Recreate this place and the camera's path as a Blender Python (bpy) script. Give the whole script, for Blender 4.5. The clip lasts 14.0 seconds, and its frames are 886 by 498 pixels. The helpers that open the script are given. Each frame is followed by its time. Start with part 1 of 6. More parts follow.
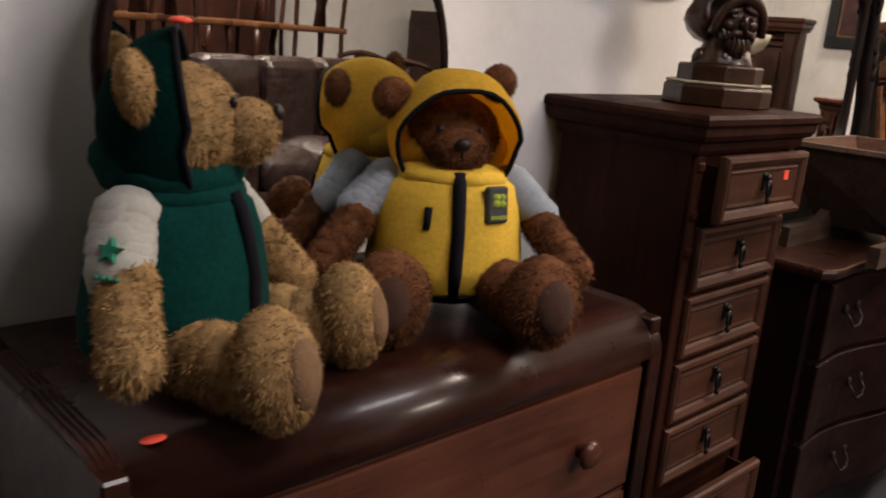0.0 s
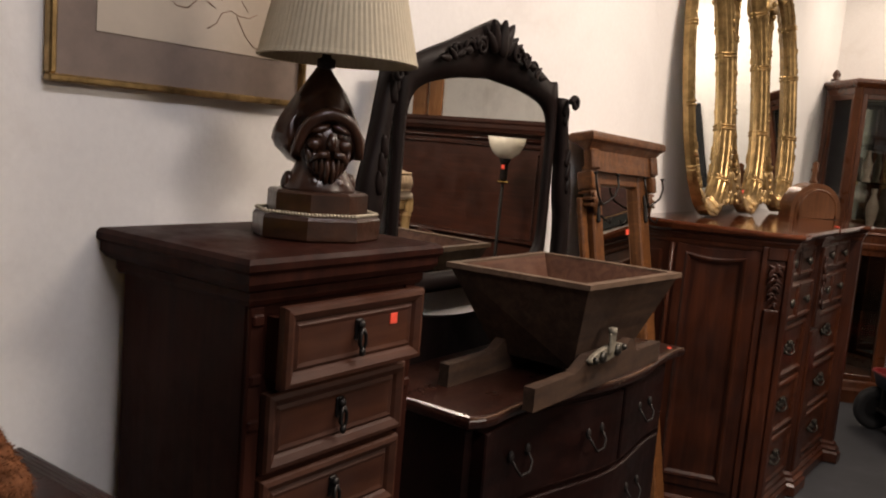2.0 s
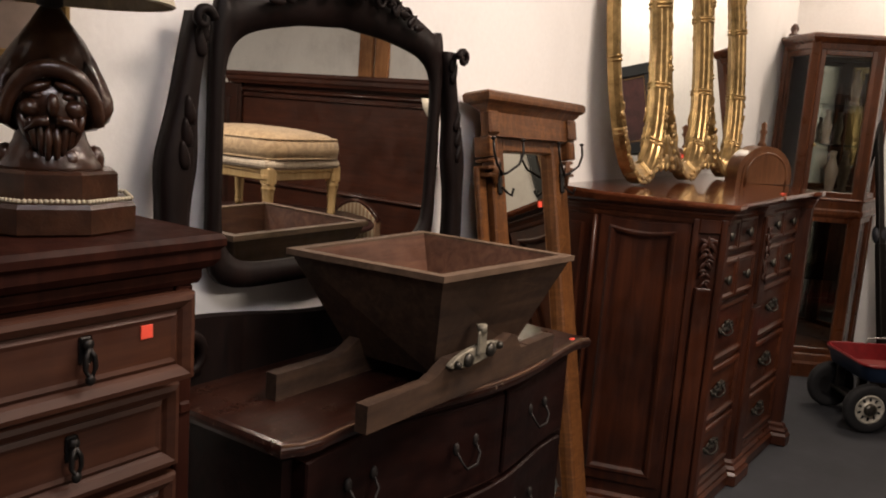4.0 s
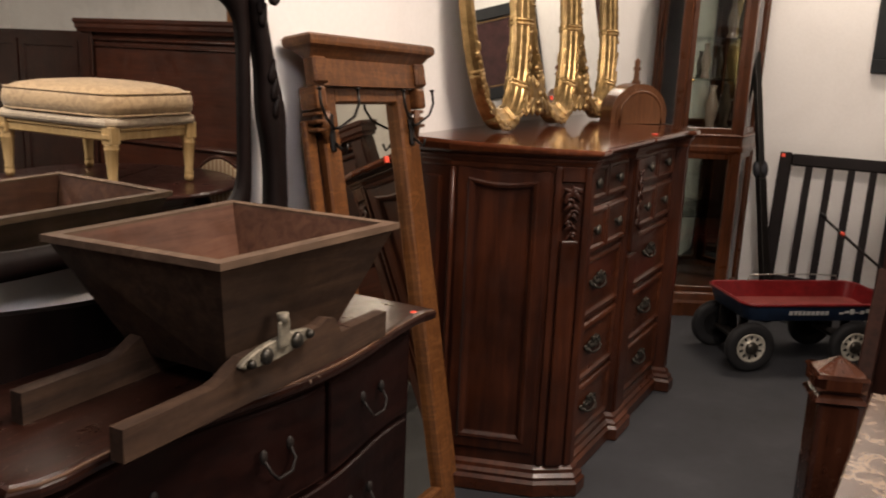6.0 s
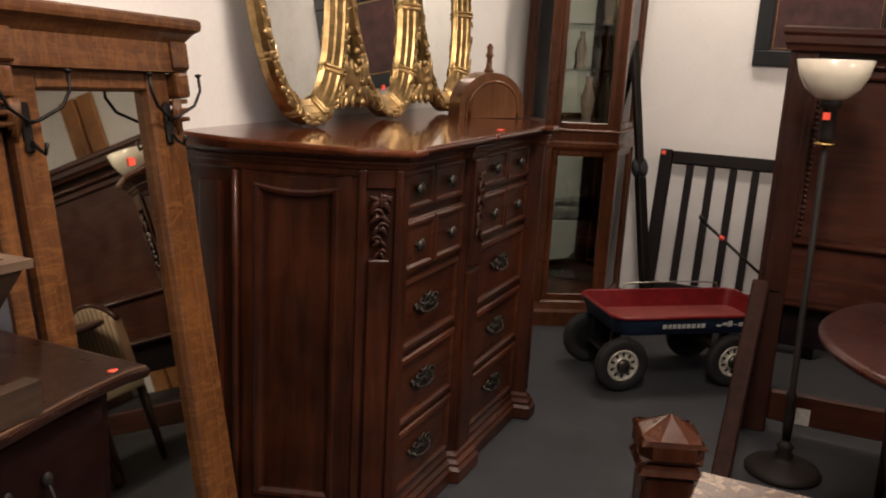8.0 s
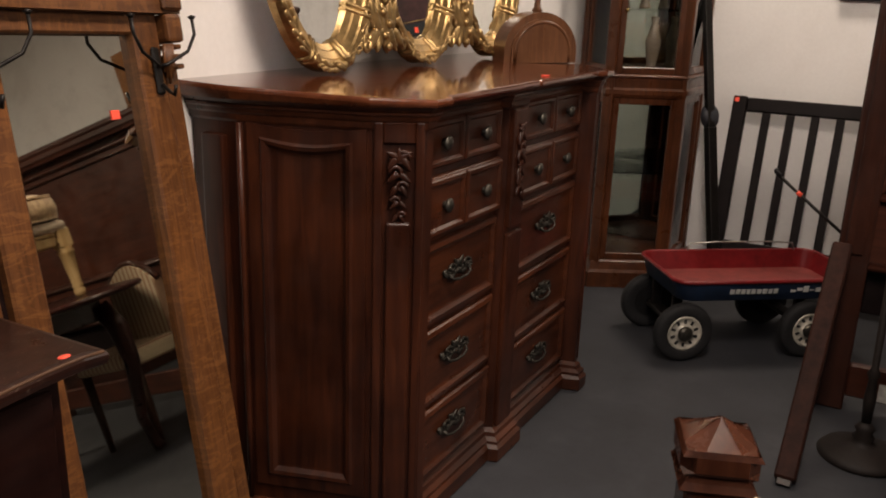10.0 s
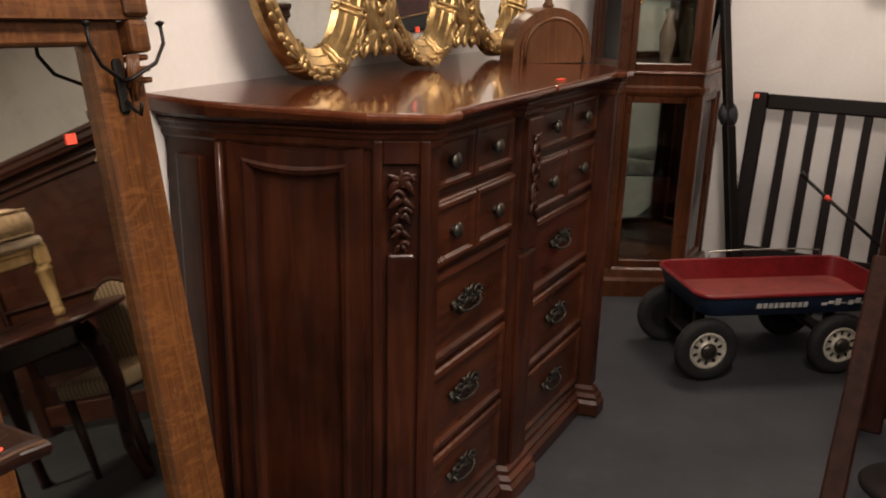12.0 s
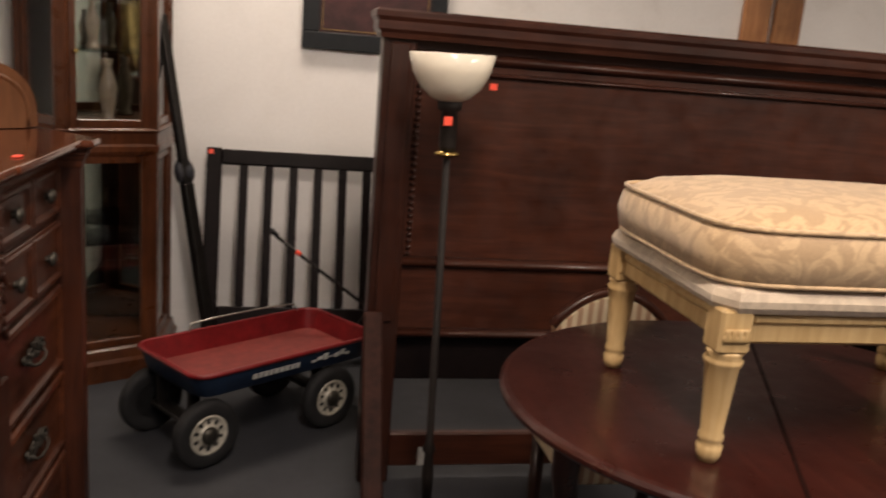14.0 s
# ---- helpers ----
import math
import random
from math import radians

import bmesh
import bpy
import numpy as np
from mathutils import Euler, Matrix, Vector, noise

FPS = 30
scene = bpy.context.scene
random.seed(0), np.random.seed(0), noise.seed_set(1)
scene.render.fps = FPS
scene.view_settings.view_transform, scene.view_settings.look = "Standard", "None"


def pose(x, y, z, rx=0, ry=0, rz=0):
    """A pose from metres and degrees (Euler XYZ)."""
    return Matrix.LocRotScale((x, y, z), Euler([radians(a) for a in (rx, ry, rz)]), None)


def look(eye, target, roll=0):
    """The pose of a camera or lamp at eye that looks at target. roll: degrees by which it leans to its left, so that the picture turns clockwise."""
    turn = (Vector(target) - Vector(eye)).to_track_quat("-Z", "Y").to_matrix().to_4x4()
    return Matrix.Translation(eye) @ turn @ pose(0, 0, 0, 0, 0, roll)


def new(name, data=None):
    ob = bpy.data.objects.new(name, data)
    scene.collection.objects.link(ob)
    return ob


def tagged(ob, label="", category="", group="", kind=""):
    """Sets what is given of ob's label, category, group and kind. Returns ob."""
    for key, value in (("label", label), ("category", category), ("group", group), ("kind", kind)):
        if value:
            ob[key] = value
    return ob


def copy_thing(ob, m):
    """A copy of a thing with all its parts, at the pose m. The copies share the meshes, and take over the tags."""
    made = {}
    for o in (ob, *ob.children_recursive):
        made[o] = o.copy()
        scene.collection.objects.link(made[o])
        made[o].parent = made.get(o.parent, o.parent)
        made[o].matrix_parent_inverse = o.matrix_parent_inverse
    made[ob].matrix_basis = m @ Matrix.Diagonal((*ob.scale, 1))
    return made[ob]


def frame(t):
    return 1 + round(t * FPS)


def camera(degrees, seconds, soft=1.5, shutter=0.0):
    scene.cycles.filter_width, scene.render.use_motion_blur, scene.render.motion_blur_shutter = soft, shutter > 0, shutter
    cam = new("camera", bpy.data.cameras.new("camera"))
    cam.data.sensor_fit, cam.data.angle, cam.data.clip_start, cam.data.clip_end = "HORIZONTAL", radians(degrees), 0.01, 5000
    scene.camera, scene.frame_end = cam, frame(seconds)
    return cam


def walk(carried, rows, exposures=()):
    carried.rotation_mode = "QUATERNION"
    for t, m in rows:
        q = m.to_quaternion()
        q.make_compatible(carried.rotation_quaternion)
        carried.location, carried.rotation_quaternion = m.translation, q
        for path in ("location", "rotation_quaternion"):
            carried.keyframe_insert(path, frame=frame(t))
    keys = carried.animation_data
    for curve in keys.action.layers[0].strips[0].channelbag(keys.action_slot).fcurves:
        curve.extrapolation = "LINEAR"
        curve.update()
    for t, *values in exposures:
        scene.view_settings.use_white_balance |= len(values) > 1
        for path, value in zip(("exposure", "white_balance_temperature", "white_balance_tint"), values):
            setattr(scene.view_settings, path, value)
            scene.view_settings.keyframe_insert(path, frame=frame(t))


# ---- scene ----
cam = camera(55.3, 14.0, soft=1.9, shutter=0.2)
PATH = [
    (0, (1.1212, 0.252, 1.271), (-0.2669, 1.6026, 0.771), 4.8),
    (0.5, (1.1149, 0.3936, 1.278), (-0.1294, 1.8804, 0.786), 4.4),
    (1, (1.1393, 0.5274, 1.291), (0.0504, 2.1449, 0.845), 4.8),
    (1.5, (1.2114, 0.6898, 1.326), (0.1385, 2.3425, 0.978), 6.1),
    (2, (1.258, 0.8084, 1.351), (0.1038, 2.4225, 1.097), 4.7),
    (2.5, (1.2564, 0.9257, 1.368), (0.0602, 2.5221, 1.223), 4.3),
    (3, (1.2547, 1.077, 1.37), (0.1239, 2.7139, 1.168), 5.2),
    (5.5, (1.3813, 1.4116, 1.358), (0.291, 3.0221, 0.892), 3.0),
    (6, (1.3288, 1.5487, 1.381), (0.4107, 3.268, 0.932), 2.4),
    (6.5, (1.3599, 1.6963, 1.373), (0.5086, 3.4448, 0.904), 2.4),
    (7, (1.4115, 1.8506, 1.371), (0.5338, 3.5917, 0.926), 4.1),
    (7.5, (1.4378, 1.9654, 1.364), (0.6123, 3.7257, 0.891), 3.3),
    (8, (1.4237, 2.1084, 1.361), (0.6723, 3.9046, 0.906), 3.1),
    (8.5, (1.4187, 2.1998, 1.342), (0.7082, 3.9948, 0.82), 2.6),
    (9, (1.4249, 2.2585, 1.333), (0.6329, 4.009, 0.777), 2.9),
    (11.5, (1.3808, 2.5295, 1.349), (0.4667, 4.2094, 0.763), 1.7),
    (12, (1.289, 2.5745, 1.353), (0.4077, 4.2677, 0.756), 1.4),
    (12.5, (1.2172, 2.5965, 1.352), (0.4212, 4.3292, 0.75), 2.0),
    (13, (1.1666, 2.6594, 1.357), (0.6429, 4.4992, 0.775), 4.0),
    (13.5, (1.0935, 2.7876, 1.363), (0.9867, 4.7057, 0.805), 3.0),
    (13.7, (1.0573, 2.8227, 1.383), (1.1426, 4.7511, 0.859), 2.9),
    (14, (1.0421, 2.8536, 1.393), (1.4297, 4.7644, 0.947), 4.7),
]
walk(cam, [(t, look(eye, target, roll)) for t, eye, target, roll in PATH], exposures=((0.0, 0.74), (1.2, 0.60), (3.0, 0.50), (6.0, 0.66), (9.0, 0.60), (11.5, 0.72), (13.5, 0.84), (14.0, 0.78)))

# ---- light ----
world = bpy.data.worlds.new("world")
scene.world = world
world.use_nodes = True
world.node_tree.nodes["Background"].inputs[0].default_value = (0.5, 0.5, 0.52, 1)
world.node_tree.nodes["Background"].inputs[1].default_value = 0.02


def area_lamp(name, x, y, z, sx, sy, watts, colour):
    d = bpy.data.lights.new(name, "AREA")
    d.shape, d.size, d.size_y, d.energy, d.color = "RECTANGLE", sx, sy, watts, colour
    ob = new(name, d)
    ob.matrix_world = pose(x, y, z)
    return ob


# unseen lamps: placed after the shadows, their fixtures are assumed
area_lamp("assumed_lamp_far", 1.0, 6.25, 2.79, 0.9, 0.25, 18, (1.0, 0.83, 0.69))
area_lamp("assumed_lamp_mid", 1.3, 3.3, 2.79, 0.3, 1.1, 39, (1.0, 0.82, 0.69))
area_lamp("assumed_lamp_near", 1.65, 1.3, 2.79, 0.3, 1.1, 19, (0.98, 0.90, 0.92))
# added to brighten the far side that shows in the mirrors
area_lamp("added_lamp_aisle", 4.1, 2.9, 2.79, 0.3, 1.1, 80, (1.0, 0.85, 0.72))


# ---- node materials ----
def base_mat(name, rough=0.5, metal=0.0):
    m = bpy.data.materials.new(name)
    m.use_nodes = True
    nt = m.node_tree
    p = nt.nodes["Principled BSDF"]
    p.inputs["Roughness"].default_value = rough
    p.inputs["Metallic"].default_value = metal
    return m, nt, p


def add(nt, kind, **kw):
    n = nt.nodes.new(kind)
    for k, v in kw.items():
        n.inputs[k].default_value = v
    return n


def ramp(nt, src, stops):
    r = nt.nodes.new("ShaderNodeValToRGB")
    e = r.color_ramp.elements
    while len(e) < len(stops):
        e.new(0.5)
    for i, (pos, c) in enumerate(stops):
        e[i].position, e[i].color = pos, (*c, 1)
    nt.links.new(src, r.inputs[0])
    return r


def mix_mul(nt, a, b, fac):
    m = nt.nodes.new("ShaderNodeMix")
    m.data_type, m.blend_type = "RGBA", "MULTIPLY"
    m.inputs[0].default_value = fac
    nt.links.new(a, m.inputs[6])
    nt.links.new(b, m.inputs[7])
    return m.outputs[2]


def mapped(nt, scale):
    tc = nt.nodes.new("ShaderNodeTexCoord")
    mp = nt.nodes.new("ShaderNodeMapping")
    mp.inputs["Scale"].default_value = scale
    nt.links.new(tc.outputs["Object"], mp.inputs["Vector"])
    return tc.outputs["Object"], mp.outputs["Vector"]


def bumped(nt, p, src, strength, dist=0.002):
    b = add(nt, "ShaderNodeBump", Strength=strength, Distance=dist)
    nt.links.new(src, b.inputs["Height"])
    nt.links.new(b.outputs[0], p.inputs["Normal"])


def wood(name, dark, light, rough=0.34, axis=2, coat=0.25, scale=1.0, wear=0.55, spec=0.3, twist=0.7, scuff=0.0, scuff_map=(1.0, 2.2, 1.0), scuff_col=(0.26, 0.19, 0.14), scuff_at=0.62):
    """Stained wood: stretched grain, broad figure, uneven varnish."""
    m, nt, p = base_mat(name, rough)
    s = [9.0 * scale] * 3
    s[axis] = 0.7 * scale
    obj, vec = mapped(nt, s)
    g = add(nt, "ShaderNodeTexNoise", Scale=5.0, Detail=7.0, Roughness=0.62, Distortion=twist)
    nt.links.new(vec, g.inputs["Vector"])
    r = ramp(nt, g.outputs[0], [(0.28, dark), (0.52, [(a + b) / 2 for a, b in zip(dark, light)]), (0.74, light)])
    s2 = add(nt, "ShaderNodeTexNoise", Scale=3.2, Detail=5.0, Roughness=0.6)
    nt.links.new(obj, s2.inputs["Vector"])
    r2 = ramp(nt, s2.outputs[0], [(0.3, (1 - wear, 1 - wear, 1 - wear)), (0.62, (1, 1, 1))])
    col = mix_mul(nt, r.outputs[0], r2.outputs[0], 1.0)
    if scuff:
        # pale scratches and chips in the varnish
        _, sv = mapped(nt, scuff_map)
        sc = add(nt, "ShaderNodeTexNoise", Scale=46.0, Detail=5.0, Roughness=0.7, Distortion=1.6)
        nt.links.new(sv, sc.inputs["Vector"])
        sr = ramp(nt, sc.outputs[0], [(scuff_at, (0, 0, 0)), (scuff_at + 0.08, (scuff, scuff, scuff))])
        mx = nt.nodes.new("ShaderNodeMix")
        mx.data_type = "RGBA"
        nt.links.new(sr.outputs[0], mx.inputs[0])
        nt.links.new(col, mx.inputs[6])
        mx.inputs[7].default_value = (*scuff_col, 1)
        col = mx.outputs[2]
    nt.links.new(col, p.inputs["Base Color"])
    s3 = add(nt, "ShaderNodeTexNoise", Scale=11.0, Detail=6.0, Roughness=0.7)
    nt.links.new(obj, s3.inputs["Vector"])
    mr = add(nt, "ShaderNodeMapRange", **{"From Min": 0.3, "From Max": 0.7, "To Min": rough * 0.75, "To Max": min(1, rough * 1.45)})
    nt.links.new(s3.outputs[0], mr.inputs[0])
    nt.links.new(mr.outputs[0], p.inputs["Roughness"])
    p.inputs["Specular IOR Level"].default_value = spec
    p.inputs["Coat Weight"].default_value = coat
    p.inputs["Coat Roughness"].default_value = 0.16
    bumped(nt, p, g.outputs[0], 0.16, 0.0015)
    return m


def plain(name, col, rough=0.5, metal=0.0, var=0.25, scale=18.0, bump=0.15, dist=0.002, coat=0.0, spec=0.4):
    """A surface of one colour, with grain and larger stains."""
    m, nt, p = base_mat(name, rough, metal)
    obj, _ = mapped(nt, (1, 1, 1))
    a = add(nt, "ShaderNodeTexNoise", Scale=scale, Detail=6.0, Roughness=0.65)
    b = add(nt, "ShaderNodeTexNoise", Scale=scale * 0.13, Detail=4.0)
    nt.links.new(obj, a.inputs["Vector"])
    nt.links.new(obj, b.inputs["Vector"])
    ra = ramp(nt, a.outputs[0], [(0.3, [c * (1 - var) for c in col]), (0.7, [min(1, c * (1 + var * 0.5)) for c in col])])
    rb = ramp(nt, b.outputs[0], [(0.3, [1 - var * 0.7] * 3), (0.65, (1, 1, 1))])
    nt.links.new(mix_mul(nt, ra.outputs[0], rb.outputs[0], 1.0), p.inputs["Base Color"])
    p.inputs["Coat Weight"].default_value = coat
    p.inputs["Specular IOR Level"].default_value = spec
    bumped(nt, p, a.outputs[0], bump, dist)
    return m


def mirror_mat(name, tint=(0.86, 0.87, 0.84), rough=0.012):
    m, nt, p = base_mat(name, rough, 1.0)
    obj, _ = mapped(nt, (1, 1, 1))
    a = add(nt, "ShaderNodeTexNoise", Scale=9.0, Detail=8.0, Roughness=0.75)
    nt.links.new(obj, a.inputs["Vector"])
    r = ramp(nt, a.outputs[0], [(0.32, [c * 0.86 for c in tint]), (0.5, tint)])
    nt.links.new(r.outputs[0], p.inputs["Base Color"])
    return m


def glass_mat(name):
    m = bpy.data.materials.new(name)
    m.use_nodes = True
    nt = m.node_tree
    nt.nodes.clear()
    out = nt.nodes.new("ShaderNodeOutputMaterial")
    t = add(nt, "ShaderNodeBsdfTransparent", Color=(0.93, 0.96, 0.95, 1))
    g = add(nt, "ShaderNodeBsdfGlossy", Roughness=0.02)
    mx = nt.nodes.new("ShaderNodeMixShader")
    fr = add(nt, "ShaderNodeFresnel", IOR=1.5)
    nt.links.new(fr.outputs[0], mx.inputs[0])
    nt.links.new(t.outputs[0], mx.inputs[1])
    nt.links.new(g.outputs[0], mx.inputs[2])
    nt.links.new(mx.outputs[0], out.inputs[0])
    return m


def damask_mat(name, base, motif, scale):
    m, nt, p = base_mat(name, 0.62)
    obj, _ = mapped(nt, (1, 1, 1))
    w = add(nt, "ShaderNodeTexNoise", Scale=scale * 1.6, Detail=2.5, Roughness=0.5, Distortion=2.6)
    nt.links.new(obj, w.inputs["Vector"])
    f = add(nt, "ShaderNodeTexNoise", Scale=420.0, Detail=2.0)
    nt.links.new(obj, f.inputs["Vector"])
    r = ramp(nt, w.outputs[0], [(0.46, base), (0.54, motif)])
    r2 = ramp(nt, f.outputs[0], [(0.35, (0.78, 0.78, 0.78)), (0.65, (1, 1, 1))])
    nt.links.new(mix_mul(nt, r.outputs[0], r2.outputs[0], 0.8), p.inputs["Base Color"])
    p.inputs["Sheen Weight"].default_value = 0.3
    bumped(nt, p, w.outputs[0], 0.35, 0.002)
    return m


def marble_mat(name):
    m, nt, p = base_mat(name, 0.16)
    obj, _ = mapped(nt, (1, 1, 1))
    n = add(nt, "ShaderNodeTexNoise", Scale=19.0, Detail=10.0, Roughness=0.80, Distortion=0.4)
    nt.links.new(obj, n.inputs["Vector"])
    r = ramp(nt, n.outputs[0], [(0.36, (0.020, 0.011, 0.010)), (0.46, (0.050, 0.028, 0.020)), (0.54, (0.062, 0.037, 0.027)), (0.575, (0.24, 0.185, 0.13)), (0.60, (0.11, 0.072, 0.047)), (0.66, (0.022, 0.013, 0.011))])
    nt.links.new(r.outputs[0], p.inputs["Base Color"])
    return m


def stripe_mat(name, a, b, n, axis=0):
    m, nt, p = base_mat(name, 0.7)
    obj, _ = mapped(nt, (1, 1, 1))
    w = add(nt, "ShaderNodeTexWave", Scale=n, Distortion=0.3, Detail=1.0)
    w.bands_direction = "XYZ"[axis]
    nt.links.new(obj, w.inputs["Vector"])
    r = ramp(nt, w.outputs[0], [(0.45, a), (0.6, b)])
    nt.links.new(r.outputs[0], p.inputs["Base Color"])
    return m


def wall_mat(name, col):
    m, nt, p = base_mat(name, 0.85)
    obj, _ = mapped(nt, (1, 1, 1))
    a = add(nt, "ShaderNodeTexNoise", Scale=60.0, Detail=5.0, Roughness=0.6)
    b = add(nt, "ShaderNodeTexNoise", Scale=1.9, Detail=8.0, Roughness=0.62, Distortion=0.5)
    c = add(nt, "ShaderNodeTexNoise", Scale=0.55, Detail=3.0)
    for q in (a, b, c):
        nt.links.new(obj, q.inputs["Vector"])
    ra = ramp(nt, a.outputs[0], [(0.3, [x * 0.955 for x in col]), (0.7, col)])
    rb = ramp(nt, b.outputs[0], [(0.30, (0.83, 0.81, 0.79)), (0.42, (0.95, 0.945, 0.94)), (0.58, (1, 1, 1))])
    nt.links.new(mix_mul(nt, ra.outputs[0], rb.outputs[0], 0.8), p.inputs["Base Color"])
    bumped(nt, p, a.outputs[0], 0.22, 0.003)
    return m


def floor_mat(name):
    m, nt, p = base_mat(name, 0.72)
    obj, _ = mapped(nt, (1, 1, 1))
    a = add(nt, "ShaderNodeTexNoise", Scale=170.0, Detail=4.0, Roughness=0.7)
    b = add(nt, "ShaderNodeTexNoise", Scale=2.6, Detail=8.0, Roughness=0.66)
    c = add(nt, "ShaderNodeTexNoise", Scale=23.0, Detail=6.0, Roughness=0.75)
    for q in (a, b, c):
        nt.links.new(obj, q.inputs["Vector"])
    ra = ramp(nt, b.outputs[0], [(0.3, (0.015, 0.017, 0.021)), (0.55, (0.027, 0.029, 0.035)), (0.75, (0.048, 0.050, 0.056))])
    rb = ramp(nt, a.outputs[0], [(0.3, (0.7, 0.7, 0.7)), (0.7, (1, 1, 1))])
    rc = ramp(nt, c.outputs[0], [(0.34, (0.62, 0.62, 0.62)), (0.45, (1, 1, 1))])
    x = mix_mul(nt, ra.outputs[0], rb.outputs[0], 0.8)
    nt.links.new(mix_mul(nt, x, rc.outputs[0], 0.5), p.inputs["Base Color"])
    bumped(nt, p, a.outputs[0], 0.25, 0.002)
    return m


WALL = wall_mat("painted_plaster", (0.86, 0.845, 0.825))
CEIL = wall_mat("ceiling_paint", (0.72, 0.71, 0.69))
FLOOR = floor_mat("worn_grey_floor")
MAHOG = wood("mahogany_veneer", (0.018, 0.0050, 0.0036), (0.058, 0.0175, 0.0105), 0.30, 0, 0.22, 1.0, 0.55, 0.22)
MAHOG_L = wood("red_drawer_veneer", (0.0680, 0.0192, 0.0104), (0.1520, 0.0496, 0.0256), 0.34, 0, 0.2)
# carcass tone is darkened for the chest's shaded side; drawers stay lighter
CHEST_V_SHADED = wood("walnut_stain_shaded", (0.0180, 0.0048, 0.0032), (0.0450, 0.0132, 0.0076), 0.48, 2, 0.0, 1.0, 0.6, 0.08)
CHEST_H = wood("walnut_stain_cross", (0.0409, 0.0132, 0.0073), (0.0845, 0.0310, 0.0152), 0.44, 0, 0.0)
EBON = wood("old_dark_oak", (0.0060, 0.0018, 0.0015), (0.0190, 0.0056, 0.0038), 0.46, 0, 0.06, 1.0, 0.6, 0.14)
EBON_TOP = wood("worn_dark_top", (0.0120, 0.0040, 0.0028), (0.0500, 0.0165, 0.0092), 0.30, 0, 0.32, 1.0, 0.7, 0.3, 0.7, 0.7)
BLACKWOOD = wood("black_carved_wood", (0.0036, 0.0020, 0.0018), (0.0126, 0.0059, 0.0047), 0.5, 2, 0.0, 1.0, 0.5, 0.14)
OAK = wood("golden_oak", (0.066, 0.022, 0.0066), (0.180, 0.070, 0.021), 0.40, 2, 0.15, 1.2, 0.45, 0.3, 2.0, 0.30, (0.30, 0.30, 1.0), (0.26, 0.108, 0.032), 0.50)
OAK_H = wood("golden_oak_cross", (0.066, 0.022, 0.0075), (0.165, 0.066, 0.021), 0.42, 0, 0.15, 1.2, 0.45, 0.3, 2.5, 0.28, (0.9, 0.35, 0.35), (0.25, 0.105, 0.032), 0.50)
# one cherry: panels darkened for the dim sides, top lightened as lit from above
CHERRY_V_SHADED = wood("cherry_panel_shaded", (0.0172, 0.0040, 0.0018), (0.0707, 0.0189, 0.0068), 0.36, 2, 0.18, 0.8, 0.72)
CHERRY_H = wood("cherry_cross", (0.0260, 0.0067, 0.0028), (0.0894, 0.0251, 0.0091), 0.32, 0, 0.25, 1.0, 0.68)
CHERRY_TOP_LIT = wood("cherry_top_lit", (0.0666, 0.0172, 0.0065), (0.1456, 0.0422, 0.0161), 0.15, 0, 0.7, 1.0, 0.35)
CHERRY_TOP_LIT.node_tree.nodes["Principled BSDF"].inputs["Coat Roughness"].default_value = 0.045
CURIO = wood("curio_cherry", (0.0600, 0.0180, 0.0067), (0.1350, 0.0435, 0.0150), 0.30, 2, 0.3)
BED_V = wood("antique_bed_oak", (0.0209, 0.0060, 0.0033), (0.0499, 0.0152, 0.0079), 0.38, 2, 0.2)
BED_H = wood("antique_bed_oak_cross", (0.0329, 0.0091, 0.0052), (0.0778, 0.0238, 0.0121), 0.38, 0, 0.2)
TABLE = wood("red_mahogany_top", (0.0247, 0.0056, 0.0043), (0.0476, 0.0112, 0.0076), 0.30, 1, 0.35, 0.8, 0.45)
TROUGH = wood("weathered_pine", (0.0280, 0.0140, 0.0082), (0.0920, 0.0500, 0.0280), 0.68, 0, 0.0, 1.0, 0.6)
TROUGH_RIM = wood("weathered_rim", (0.100, 0.0600, 0.0370), (0.1950, 0.1250, 0.0800), 0.7, 0, 0.0)
TROUGH_RED = wood("red_stained_inside", (0.0750, 0.0300, 0.0165), (0.1725, 0.0788, 0.0450), 0.66, 0, 0.0)
PLATEWOOD = wood("warm_brown_wood", (0.1125, 0.0435, 0.0180), (0.2175, 0.0938, 0.0413), 0.34, 2, 0.3)
POST = wood("post_cherry", (0.0348, 0.0107, 0.0056), (0.0767, 0.0260, 0.0130), 0.22, 2, 0.5)
DOORWOOD = wood("orange_pine", (0.3200, 0.1300, 0.0500), (0.5200, 0.2500, 0.1000), 0.4, 2, 0.2)
STAT = plain("varnished_carving", (0.046, 0.018, 0.009), 0.28, 0, 0.55, 34, 0.6, 0.003, 0.25)
GOLD = plain("gilded_plaster", (0.52, 0.35, 0.150), 0.34, 0.88, 0.6, 26, 0.4, 0.002)
BRONZE = plain("aged_bronze", (0.011, 0.0065, 0.0045), 0.68, 0.10, 0.5, 90, 0.4, 0.001)
PEWTER = plain("tarnished_pewter", (0.105, 0.097, 0.082), 0.40, 0.85, 0.5, 120, 0.4, 0.001)
KNUCKLE = plain("grey_plastic", (0.040, 0.042, 0.050), 0.5, 0, 0.3, 60, 0.2, 0.001)
EDGE_WEAR_GLINT = wood("worn_glinting_edge", (0.060, 0.026, 0.013), (0.170, 0.085, 0.043), 0.45, 0, 0.1)
PULL = plain("dark_cast_metal", (0.070, 0.064, 0.054), 0.45, 0.8, 0.55, 120, 0.4, 0.001)
IRON = plain("black_iron", (0.022, 0.019, 0.017), 0.42, 0.6, 0.4, 60, 0.3, 0.001)
